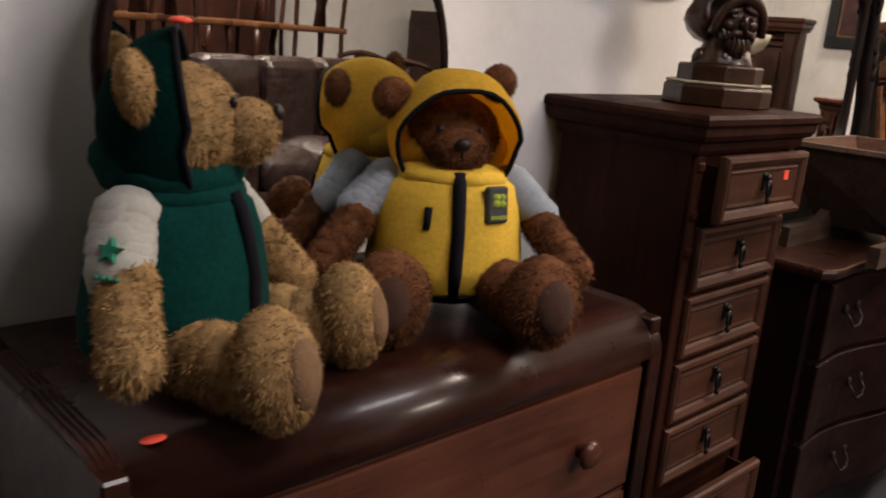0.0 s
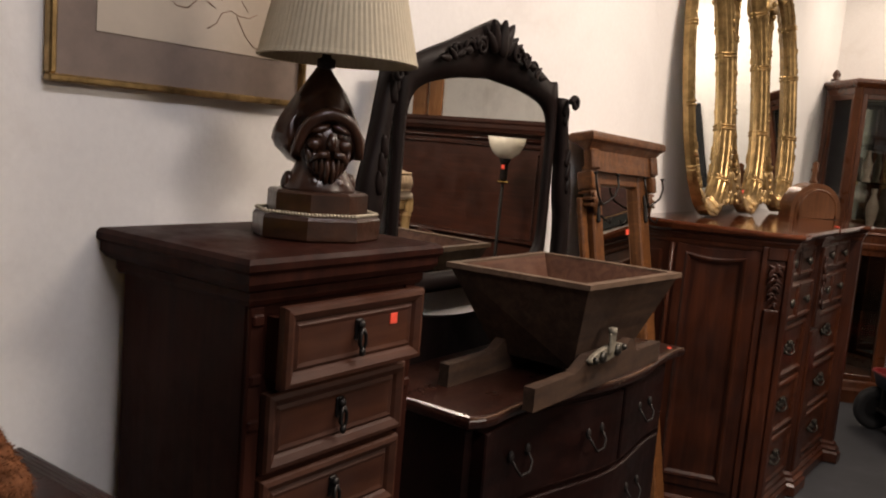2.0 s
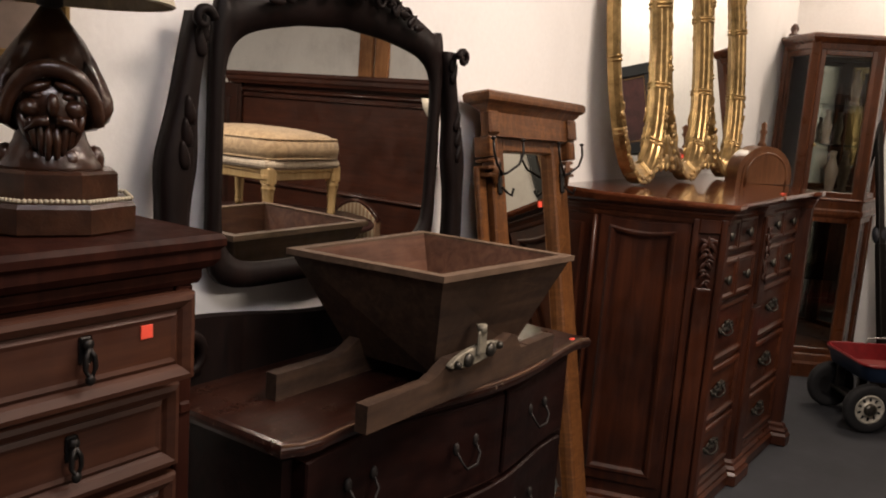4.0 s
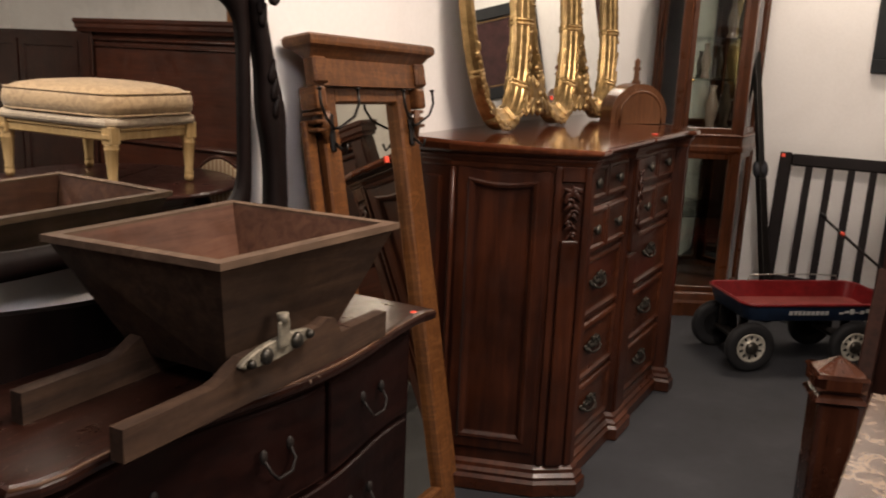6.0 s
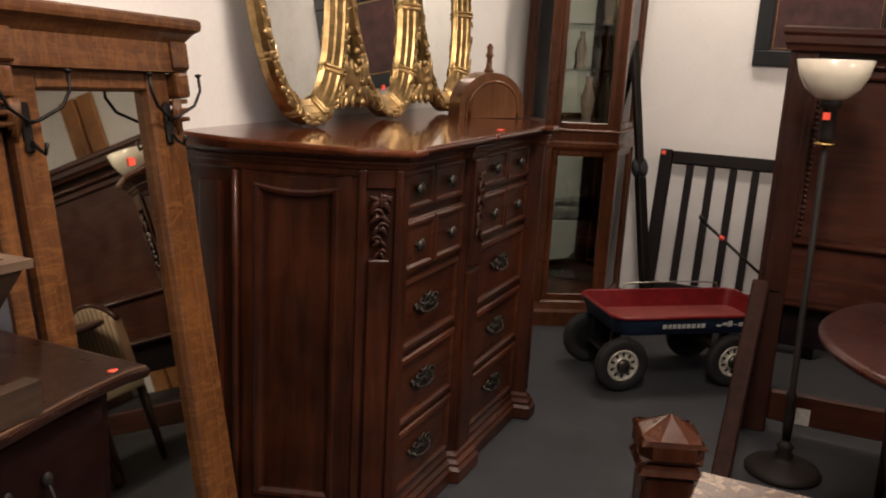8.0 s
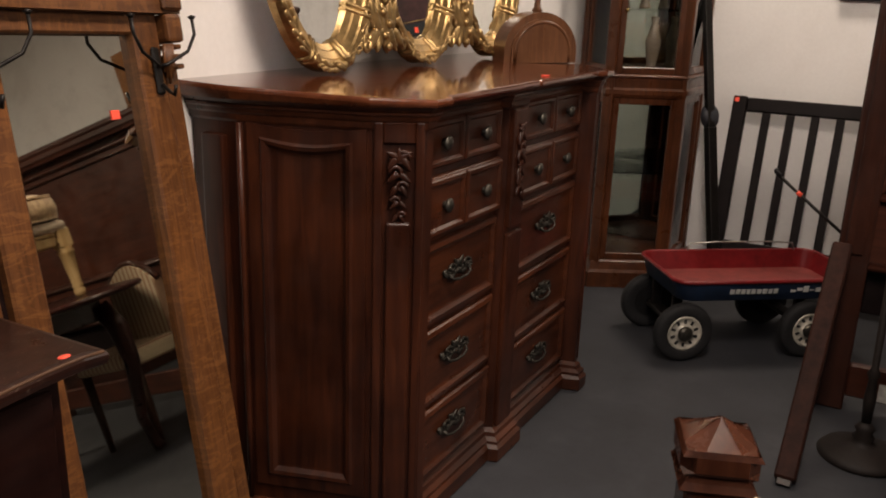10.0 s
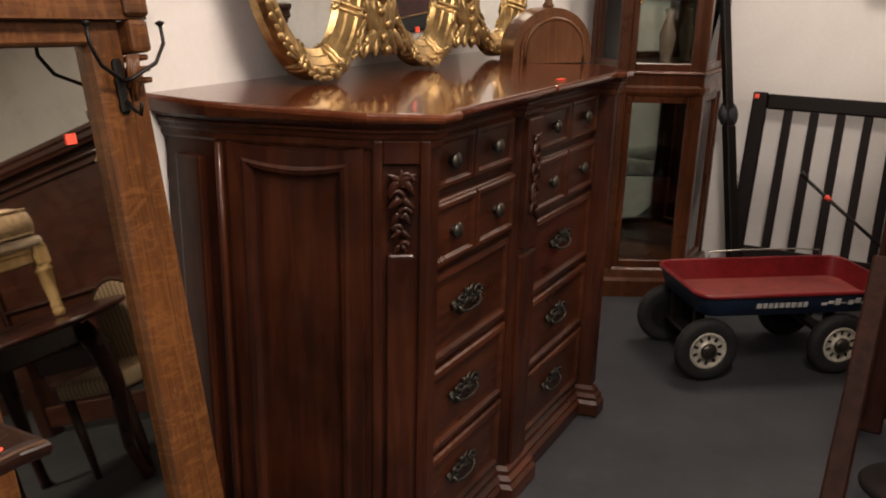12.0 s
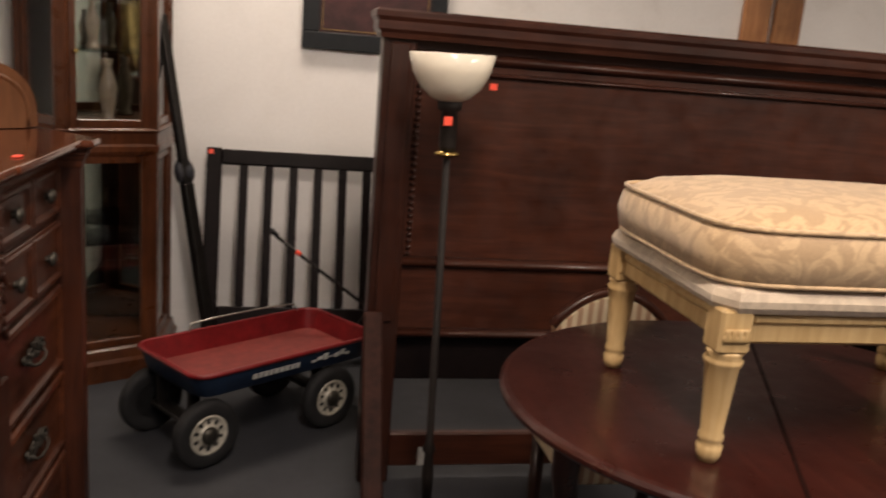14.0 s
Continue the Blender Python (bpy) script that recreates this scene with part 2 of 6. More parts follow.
BRASS = plain("brass", (0.55, 0.38, 0.13), 0.25, 1.0, 0.3, 50, 0.2, 0.001)
STEEL = plain("worn_nickel", (0.50, 0.49, 0.44), 0.38, 0.85, 0.4, 60, 0.4, 0.001)
BLACKPAINT = plain("black_brown_paint", (0.008, 0.005, 0.005), 0.48, 0, 0.4, 40, 0.2, 0.002, 0.0, 0.12)
RUBBER = plain("black_rubber", (0.014, 0.014, 0.015), 0.72, 0, 0.3, 90, 0.3)
REDPAINT = plain("faded_red_enamel", (0.20, 0.012, 0.014), 0.36, 0, 0.35, 24, 0.15)
PINKPAINT = plain("worn_red_floor_paint", (0.21, 0.038, 0.032), 0.5, 0, 0.3, 30, 0.2)
BLUEPAINT = plain("dark_blue_enamel", (0.012, 0.026, 0.060), 0.34, 0, 0.4, 24, 0.15)
WHITEPAINT = plain("worn_white_print", (0.55, 0.55, 0.53), 0.55, 0, 0.35, 60, 0.1)
HUBWHITE = plain("cream_hub_paint", (0.60, 0.57, 0.48), 0.38, 0.25, 0.4, 60, 0.2)
CLAMPMETAL = plain("dull_galvanised_iron", (0.27, 0.24, 0.18), 0.6, 0.25, 0.5, 70, 0.4, 0.001)
CERAMIC = plain("pale_ceramic", (0.26, 0.20, 0.15), 0.25, 0, 0.3, 30, 0.05, 0.001, 0.3)
SHADE = plain("pleated_cream_cloth", (0.47, 0.41, 0.30), 0.85, 0, 0.10, 60, 0.1)
BEAD = plain("cream_bead_trim", (0.52, 0.45, 0.32), 0.5, 0, 0.3, 120, 0.2)
MILK = plain("milk_glass", (0.86, 0.80, 0.66), 0.2, 0, 0.08, 10, 0.02, 0.001, 0.4)
STICKER = plain("fluorescent_orange_sticker", (0.95, 0.10, 0.055), 0.6, 0, 0.1, 60, 0.05)
PAPER = plain("cream_paper", (0.62, 0.54, 0.44), 0.85, 0, 0.12, 8, 0.05)
MATBOARD = plain("mauve_grey_mat", (0.25, 0.195, 0.165), 0.9, 0, 0.12, 30, 0.05)
SKETCH = plain("sepia_crayon", (0.36, 0.24, 0.17), 0.9, 0, 0.3, 60, 0.05)
BLACKFRAME = plain("black_frame", (0.012, 0.014, 0.016), 0.35, 0, 0.3, 30, 0.1)
REDPRINT = plain("dark_red_print", (0.075, 0.026, 0.026), 0.5, 0, 0.6, 12, 0.05)
CREAMLEG = wood("antiqued_cream_paint", (0.4200, 0.2700, 0.1100), (0.6200, 0.4500, 0.2300), 0.42, 2, 0.2, 1.0, 0.3)
DAMASK = damask_mat("gold_cream_damask", (0.55, 0.385, 0.215), (0.42, 0.285, 0.155), 9.0)
DAMASK_S = damask_mat("silver_cream_damask", (0.56, 0.46, 0.34), (0.47, 0.38, 0.28), 9.0)
STRIPE = stripe_mat("striped_silk", (0.62, 0.52, 0.36), (0.40, 0.25, 0.16), 11.0, 0)
LEATHER = plain("brown_leather", (0.040, 0.020, 0.017), 0.30, 0, 0.5, 7, 1.0, 0.035, 0.2)
MARBLE = marble_mat("brown_marble")
MIRROR = mirror_mat("silvered_glass")
OLDMIRROR = mirror_mat("aged_silvered_glass", (0.70, 0.69, 0.60), 0.02)
CABINETMIRROR = mirror_mat("dim_cabinet_mirror", (0.42, 0.43, 0.39), 0.03)
GLASS = glass_mat("clear_glass")
FUR_TAN = plain("tan_plush", (0.40, 0.245, 0.105), 0.9, 0, 0.45, 70, 0.6, 0.004, 0.0, 0.15)
FUR_BROWN = plain("brown_plush", (0.185, 0.072, 0.030), 0.85, 0, 0.55, 70, 0.6, 0.004, 0.0, 0.15)
PAD_BROWN = plain("dark_suede_pad", (0.060, 0.025, 0.014), 0.9, 0, 0.3, 90, 0.3)
PAD_TAN = plain("tan_suede_pad", (0.20, 0.11, 0.055), 0.9, 0, 0.3, 90, 0.3)
FLEECE_Y = plain("yellow_fleece", (0.82, 0.52, 0.065), 0.92, 0, 0.16, 150, 0.5, 0.002, 0.0, 0.08)
FLEECE_G = plain("dark_green_fleece", (0.003, 0.042, 0.036), 0.95, 0, 0.30, 150, 0.5, 0.002, 0.0, 0.08)
SLEEVE_Y = plain("grey_blue_jersey", (0.30, 0.33, 0.37), 0.9, 0, 0.12, 200, 0.3, 0.001, 0.0, 0.12)
SLEEVE_G = plain("pale_grey_jersey", (0.42, 0.41, 0.37), 0.9, 0, 0.12, 200, 0.3, 0.001, 0.0, 0.12)
BLACKCLOTH = plain("black_cloth", (0.010, 0.010, 0.014), 0.85, 0, 0.3, 150, 0.3, 0.001, 0.0, 0.12)
DARKGREY = plain("grey_badge", (0.055, 0.06, 0.055), 0.8, 0, 0.2, 150, 0.2, 0.001)
LIME = plain("lime_print", (0.42, 0.52, 0.06), 0.8, 0, 0.2, 90, 0.1)
GREENPRINT = plain("green_print", (0.02, 0.22, 0.13), 0.8, 0, 0.2, 90, 0.1)
DULLWOOD = plain("dull_dark_wood", (0.034, 0.0125, 0.0085), 0.65, 0, 0.5, 30, 0.2, 0.002, 0.0, 0.12)
NOSE = plain("dark_nose", (0.022, 0.012, 0.010), 0.5, 0, 0.2, 60, 0.2)


# ---- mesh helpers ----
def part(name, bm, material, parent, label=""):
    """Links a bmesh as one mesh object under a thing or a part."""
    bmesh.ops.recalc_face_normals(bm, faces=bm.faces)
    me = bpy.data.meshes.new(name)
    bm.to_mesh(me)
    bm.free()
    for m in (material if isinstance(material, (list, tuple)) else (material,)):
        me.materials.append(m)
    ob = new(name, me)
    ob.parent = parent
    if label:
        tagged(ob, label)
    return ob


def thing(name, m, label, category, group=""):
    ob = new(name)
    ob.matrix_world = m
    ob.empty_display_size = 0.1
    return tagged(ob, label, category, group)


def single(name, bm, material, m, label, category, group="", kind=""):
    ob = part(name, bm, material, None)
    ob.matrix_world = m
    return tagged(ob, label, category, group, kind)


def bm_new():
    return bmesh.new()


def merge(bm, other, m=None):
    """Adds the bmesh other to bm, moved by m."""
    me = bpy.data.meshes.new("tmp")
    if m is not None:
        bmesh.ops.transform(other, matrix=m, verts=other.verts)
    other.to_mesh(me)
    other.free()
    bm.from_mesh(me)
    bpy.data.meshes.remove(me)
    return bm


def box(bm, a, b, bev=0.004, seg=1, m=None, mi=0):
    t = bmesh.new()
    bmesh.ops.create_cube(t, size=1)
    for v in t.verts:
        v.co = Vector([a[i] + (v.co[i] + 0.5) * (b[i] - a[i]) for i in range(3)])
    if bev:
        bmesh.ops.bevel(t, geom=t.edges[:], offset=bev, segments=seg, affect="EDGES", profile=0.6)
    for f in t.faces:
        f.material_index = mi
    return merge(bm, t, m)


def loft(bm, loops, close=True, cap=True, smooth=True, mi=0):
    """Skins rings of points; close: each ring is closed; cap: fills the first and last ring."""
    rows = [[bm.verts.new(p) for p in lp] for lp in loops]
    n = len(rows[0])
    for r0, r1 in zip(rows, rows[1:]):
        for i in range(n if close else n - 1):
            j = (i + 1) % n
            f = bm.faces.new((r0[i], r0[j], r1[j], r1[i]))
            f.smooth, f.material_index = smooth, mi
    if cap and close:
        for r in (rows[0], rows[-1]):
            f = bm.faces.new(r)
            f.material_index = mi
    return bm


def lathe(bm, prof, n=20, m=None, squash=1.0, mi=0, smooth=True):
    t = bmesh.new()
    loops = [[(r * math.cos(2 * math.pi * i / n), squash * r * math.sin(2 * math.pi * i / n), z) for i in range(n)] for r, z in [(max(r, 1e-4), z) for r, z in prof]]
    loft(t, loops, smooth=smooth, mi=mi)
    return merge(bm, t, m)


def offset_poly(poly, d):
    """A ring of plan points moved outwards by d (anticlockwise ring)."""
    out, n = [], len(poly)
    for i in range(n):
        p, q, r = Vector(poly[i - 1]), Vector(poly[i]), Vector(poly[(i + 1) % n])
        e1, e2 = (q - p).normalized(), (r - q).normalized()
        n1, n2 = Vector((e1.y, -e1.x)), Vector((e2.y, -e2.x))
        b = n1 + n2
        k = d / max(0.5, (1 + n1.dot(n2)))
        out.append((q.x + b.x * k, q.y + b.y * k))
    return out


def mould(bm, poly, levels, mi=0, m=None):
    """Stacks rings of a plan outline: levels are (offset, z)."""
    t = bmesh.new()
    loft(t, [[(x, y, z) for x, y in offset_poly(poly, d)] for d, z in levels], smooth=False, mi=mi)
    return merge(bm, t, m)


def rect(x0, x1, y0, y1):
    return [(x0, y0), (x1, y0), (x1, y1), (x0, y1)]


def front_panel(bm, x0, x1, z0, z1, y, levels, mi=0):
    """A moulded front facing -y: levels are (inset, how far it stands out)."""
    t = bmesh.new()
    loft(t, [[(x0 + d, y - o, z0 + d), (x1 - d, y - o, z0 + d), (x1 - d, y - o, z1 - d), (x0 + d, y - o, z1 - d)] for d, o in levels], smooth=False, mi=mi)
    return merge(bm, t)


def tube(bm, pts, r, n=8, mi=0, m=None, flute=1.0):
    """A round bar along points; r is one radius or one for each point."""
    pts = [Vector(p) for p in pts]
    rs = r if isinstance(r, (list, tuple)) else [r] * len(pts)
    t = bmesh.new()
    loops, up = [], Vector((0.13, 0.31, 0.94)).normalized()
    for i, p in enumerate(pts):
        d = (pts[min(i + 1, len(pts) - 1)] - pts[max(i - 1, 0)]).normalized()
        s = d.cross(up)
        if s.length < 1e-3:
            s = d.cross(Vector((1, 0, 0)))
        s.normalize()
        u = s.cross(d)
        up = u
        loops.append([p + rs[i] * (1 if k % 2 else flute) * (math.cos(2 * math.pi * k / n) * s + math.sin(2 * math.pi * k / n) * u) for k in range(n)])
    loft(t, loops, mi=mi)
    return merge(bm, t, m)


def curve_pts(f, a, b, n):
    return [f(a + (b - a) * i / n) for i in range(n + 1)]


def blob(bm, c, r, m=None, mi=0, sub=3, rough=0.0, seed=0):
    """A soft lump: an ellipsoid with an uneven skin."""
    t = bmesh.new()
    bmesh.ops.create_icosphere(t, subdivisions=sub, radius=1)
    for v in t.verts:
        k = 1 + rough * noise.noise(v.co * 2.3 + Vector((seed, seed * 1.7, 0)))
        v.co = Vector((v.co.x * r[0] * k, v.co.y * r[1] * k, v.co.z * r[2] * k))
    for f in t.faces:
        f.smooth, f.material_index = True, mi
    if m is not None:
        bmesh.ops.transform(t, matrix=m, verts=t.verts)
    bmesh.ops.translate(t, vec=c, verts=t.verts)
    return merge(bm, t)


def scroll(bm, c, size, turns, r, flip=1, m=None, mi=0, n=22):
    """A carved volute in the xz plane."""
    pts = []
    for i in range(n + 1):
        k = i / n
        a = k * turns * 2 * math.pi
        rad = size * (1 - 0.86 * k)
        pts.append((c[0] + flip * rad * math.cos(a), c[1], c[2] + rad * math.sin(a)))
    return tube(bm, pts, [r * (1 - 0.5 * i / n) for i in range(n + 1)], 7, mi, m)


def leaf(bm, p, d, size, y, mi=0):
    """A fat carved leaf lying in the xz plane at depth y."""
    a = math.atan2(d[1], d[0])
    t = bmesh.new()
    bmesh.ops.create_icosphere(t, subdivisions=2, radius=1)
    for v in t.verts:
        x = v.co.x
        w = 0.42 * (1 - 0.5 * x)
        v.co = Vector((x * size, v.co.y * size * 0.3 - 0.12 * size * x * x, v.co.z * size * w))
    for f in t.faces:
        f.smooth, f.material_index = True, mi
    bmesh.ops.transform(t, matrix=Matrix.Translation((p[0], y, p[1])) @ Matrix.Rotation(-a, 4, "Y"), verts=t.verts)
    return merge(bm, t)


def grid_extrude(bm, prof, x0, x1, bev=0.0, mi=0, smooth=True):
    """A profile in the yz plane drawn along x, with caps."""
    return loft(bm, [[(x0, y, z) for y, z in prof], [(x1, y, z) for y, z in prof]], smooth=smooth, mi=mi)


def text_bars(bm, x0, z0, widths, h, y, gap=0.006):
    """Unreadable lettering: a row of plain bars."""
    x = x0
    for w in widths:
        box(bm, (x, y - 0.0012, z0), (x + w, y, z0 + h), 0)
        x += w + gap
    return bm


def at_wall(y, x=0.0, z=0.0, turn=0.0):
    """A pose against the long wall: local x runs along the wall, local -y faces the room."""
    return pose(x, y, z, 0, 0, 90 + turn)


DRAWER = [(0, 0), (0, 0.012), (0.004, 0.016), (0.012, 0.016), (0.018, 0.006), (0.022, 0.008), (0.026, 0.008)]
OGEE = [(-0.03, 0.0), (-0.012, 0.004), (-0.004, 0.012), (0.0, 0.018), (0.0, 0.032), (-0.005, 0.038), (-0.012, 0.040)]

# ---- the room ----
FAR, RIGHT, BACK, HIGH = 6.75, 6.2, -8.0, 2.85
bm = bm_new()
box(bm, (-0.2, BACK - 0.2, -0.2), (RIGHT + 0.2, FAR + 0.2, 0), 0)
single("floor", bm, FLOOR, pose(0, 0, 0), "worn dark grey concrete-look floor with scuffs", "floor", kind="structure")
bm = bm_new()
box(bm, (-0.2, BACK - 0.2, HIGH), (RIGHT + 0.2, FAR + 0.2, HIGH + 0.2), 0)
single("ceiling", bm, CEIL, pose(0, 0, 0), "plain off-white plaster ceiling", "ceiling", kind="structure")
# the back wall is unseen, set far off so little light bounces back
for nm, a, b in (("wall_long", (-0.2, BACK, 0), (0, FAR, HIGH)), ("wall_far", (-0.2, FAR, 0), (RIGHT + 0.2, FAR + 0.2, HIGH)),
                 ("wall_right", (RIGHT, BACK, 0), (RIGHT + 0.2, FAR, HIGH)), ("unseen_wall_back", (-0.2, BACK - 0.2, 0), (RIGHT + 0.2, BACK, HIGH))):
    bm = bm_new()
    box(bm, a, b, 0)
    single(nm, bm, WALL, pose(0, 0, 0), "off-white painted plaster wall with smudges and stains", "wall", kind="structure")
# a wooden door casing on the far wall
bm = bm_new()
box(bm, (3.20, FAR - 0.03, 0), (3.34, FAR, 2.2), 0.006)
box(bm, (3.36, FAR - 0.045, 0), (3.50, FAR, 2.2), 0.006)
single("trim", bm, DOORWOOD, pose(0, 0, 0), "orange-stained wooden door casing on the far wall", "door casing", kind="structure")
# housings for the assumed lamps, all out of view
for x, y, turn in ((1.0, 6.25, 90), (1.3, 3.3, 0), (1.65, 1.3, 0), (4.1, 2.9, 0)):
    t = thing("assumed_fixture", pose(x, y, HIGH, 0, 0, turn), "assumed long white fluorescent ceiling fixture, out of view", "ceiling light", "ceiling lights")
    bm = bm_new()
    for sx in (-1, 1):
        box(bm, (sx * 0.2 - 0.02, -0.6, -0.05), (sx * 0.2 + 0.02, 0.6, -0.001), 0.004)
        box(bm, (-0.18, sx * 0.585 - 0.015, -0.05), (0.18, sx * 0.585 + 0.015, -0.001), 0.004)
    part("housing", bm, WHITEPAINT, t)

# ---- waterfall dresser with a round mirror ----
t = thing("waterfall_dresser", at_wall(0.97), "low dark red mahogany waterfall dresser with rolled front edge", "dresser")
bm = bm_new()
box(bm, (-0.43, -0.425, 0.06), (0.43, -0.02, 0.80), 0.004)
part("carcass", bm, MAHOG, t)
bm = bm_new()
prof = [(-0.02, 0.862), (-0.36, 0.862)]
prof += [(-0.375 - 0.072 * math.sin(a), 0.79 + 0.072 * math.cos(a)) for a in [math.pi / 2 * i / 8 for i in range(9)]]
prof += [(-0.443, 0.785), (-0.425, 0.783), (-0.02, 0.783)]
grid_extrude(bm, prof, -0.425, 0.425)
part("top", bm, MAHOG, t, "polished rolled mahogany top with a waterfall edge")
for sx in (-1, 1):
    bm, reeds = bm_new(), []
    for k in range(4):
        x = sx * (0.4255 + 0.0075 * k)
        pts = [(x, -0.10, 0.858), (x, -0.36, 0.858)] + [(x, -0.372 - 0.072 * math.sin(a), 0.788 + 0.070 * math.cos(a)) for a in [math.pi / 2 * i / 6 for i in range(7)]] + [(x, -0.443, 0.06)]
        reeds.append(tube(bm_new(), pts, 0.0052, 6))
    box(bm, (sx * 0.44 - 0.014, -0.438, 0.0), (sx * 0.44 + 0.014, -0.02, 0.852), 0.003)
    cs = part("corner_strip", bm, MAHOG, t, "reeded dark corner strip")
    for rb in reeds:
        part("reed", rb, MAHOG, cs)
for i, (z0, z1) in enumerate(((0.565, 0.775), (0.335, 0.552), (0.10, 0.322))):
    bm = bm_new()
    box(bm, (-0.415, -0.441, z0), (0.415, -0.42, z1), 0.005, 2)
    d = part("drawer", bm, MAHOG_L, t)
    bm = bm_new()
    box(bm, (-0.418, -0.434, z1), (0.418, -0.42, z1 + 0.004), 0)
    part("bead", bm, MAHOG_L, d)
    for sx in (-0.27, 0.27):
        bm = bm_new()
        lathe(bm, [(0.0, 0), (0.012, 0.001), (0.010, 0.010), (0.021, 0.014), (0.024, 0.020), (0.018, 0.027), (0.0, 0.029)], 16, Matrix.Translation((sx, -0.441, (z0 + z1) / 2)) @ Matrix.Rotation(math.pi / 2, 4, "X"))
        part("knob", bm, MAHOG_L, d, "round turned red wooden knob")
bm = bm_new()
lathe(bm, [(0.0, 0.8622), (0.014, 0.8622), (0.014, 0.8632), (0.0, 0.8634)], 14, Matrix.Translation((-0.388, -0.40, 0)), 0.6)
part("price_sticker", bm, STICKER, t, "orange oval price sticker")

t = thing("round_mirror", at_wall(0.922, 0.115, 0.862), "large round dresser mirror in a thin dark wooden rim", "mirror")
MC, MR = 0.338, 0.268
bm = bm_new()
lathe(bm, [(0.0, 0), (MR, 0), (MR, 0.006), (0.0, 0.006)], 64, Matrix.Translation((0, 0, MC)) @ Matrix.Rotation(math.pi / 2, 4, "X"), smooth=False)
part("mirror_glass", bm, MIRROR, t, "clear silvered round glass")
bm = bm_new()
pts = [((MR + 0.004) * math.cos(a), 0.0, MC + (MR + 0.004) * math.sin(a)) for a in [2 * math.pi * i / 64 for i in range(65)]]
tube(bm, pts, 0.011, 8)
part("rim", bm, EBON, t)
bm = bm_new()
box(bm, (-0.17, -0.012, 0.0), (0.17, 0.028, 0.055), 0.008, 2)
box(bm, (-0.05, 0.008, 0.04), (0.05, 0.03, 0.5), 0.004)
part("bracket", bm, EBON, t)

# ---- tall lingerie chest ----
t = thing("tall_chest", at_wall(1.82), "tall narrow walnut-stained lingerie chest, top drawer pulled open", "chest")
bm = bm_new()
box(bm, (-0.195, -0.335, 0.05), (0.195, -0.03, 1.105), 0.004)
part("carcass", bm, CHEST_V_SHADED, t)
bm = bm_new()
mould(bm, rect(-0.20, 0.20, -0.345, -0.025), [(0, 1.092), (0.004, 1.10), (0.004, 1.112), (0.016, 1.118), (0.022, 1.128), (0.022, 1.142), (0.028, 1.148), (0.028, 1.158), (0.022, 1.165), (-0.01, 1.167)])
part("top", bm, CHEST_V_SHADED, t, "moulded walnut-stained top")
bm = bm_new()
mould(bm, rect(-0.197, 0.197, -0.338, -0.028), [(0.02, 0.0), (0.02, 0.055), (0.012, 0.068), (0.0, 0.075)])
part("plinth", bm, CHEST_V_SHADED, t)
for sx in (-1, 1):
    bm = bm_new()
    box(bm, (sx * 0.1805 - 0.0145, -0.343, 0.075), (sx * 0.1805 + 0.0145, -0.333, 1.09), 0.003)
    for z in (1.06, 0.97, 0.9):
        box(bm, (sx * 0.1805 - 0.011, -0.348, z), (sx * 0.1805 + 0.011, -0.340, z + 0.018), 0.003)
    part("stile", bm, CHEST_V_SHADED, t)
H = 0.1375
for i in range(7):
    z1 = 1.092 - H * i
    z0 = z1 - 0.125
    out = (0.034, 0.004, 0.0, 0.0, 0.0, 0.055, 0.0)[i]
    bm = bm_new()
    front_panel(bm, -0.162, 0.166, z0, z1, -0.334 - out, [(0, 0), (0, 0.012), (0.003, 0.018), (0.010, 0.020), (0.020, 0.014), (0.024, 0.008), (0.030, 0.012), (0.036, 0.010)])
    d = part("drawer", bm, CHEST_H, t)
    if out:
        bm = bm_new()
        box(bm, (-0.155, -0.334 - out, z0 + 0.01), (-0.147, -0.1, z1 - 0.02), 0)
        part("drawer_side", bm, CHEST_V_SHADED, d)
        bm = bm_new()
        box(bm, (0.151, -0.334 - out, z0 + 0.01), (0.159, -0.1, z1 - 0.02), 0)
        part("drawer_side", bm, CHEST_V_SHADED, d)
    bm = bm_new()
    c = Vector((0.002, -0.344 - out, (z0 + z1) / 2))
    box(bm, c + Vector((-0.009, -0.004, -0.008)), c + Vector((0.009, 0.0, 0.028)), 0.003)
    blob(bm, c + Vector((0, -0.008, 0.018)), (0.008, 0.006, 0.008), sub=2)
    tube(bm, [c + Vector(p) for p in ((0, -0.010, 0.014), (0.006, -0.013, 0.002), (0.007, -0.013, -0.012), (0, -0.013, -0.026), (-0.007, -0.013, -0.012), (-0.006, -0.013, 0.002), (0, -0.010, 0.014))], 0.0035, 6)
    blob(bm, c + Vector((0, -0.013, -0.026)), (0.007, 0.005, 0.008), sub=2)
    part("drop_pull", bm, IRON, d, "black drop pull")
    if i == 0:
        bm = bm_new()
        box(bm, (0.082, -0.3787 - 0.0012, z0 + 0.07), (0.100, -0.3775, z0 + 0.088), 0.0003)
        part("price_sticker", bm, STICKER, d, "orange square price sticker")

# ---- serpentine dresser with swing mirror ----
def front_x(u):
    return 0.452 + 0.022 * u + 0.022 * math.cos(4 * (u - 0.15))


def serp(y0, y1, inset, back, n=28):
    """A plan outline with a serpentine front, in the wall frame."""
    pts = [(y0, -back)]
    for i in range(n + 1):
        u = -1 + 2 * i / n
        y = y0 + (y1 - y0) * i / n
        e = 0.0
        if i < 2:
            e = (0.03, 0.008)[i]
        if i > n - 2:
            e = (0.0, -0.006)[i - n + 1]
        pts.append((y, -(front_x(u) - inset - e)))
    pts.append((y1, -back))
    return pts


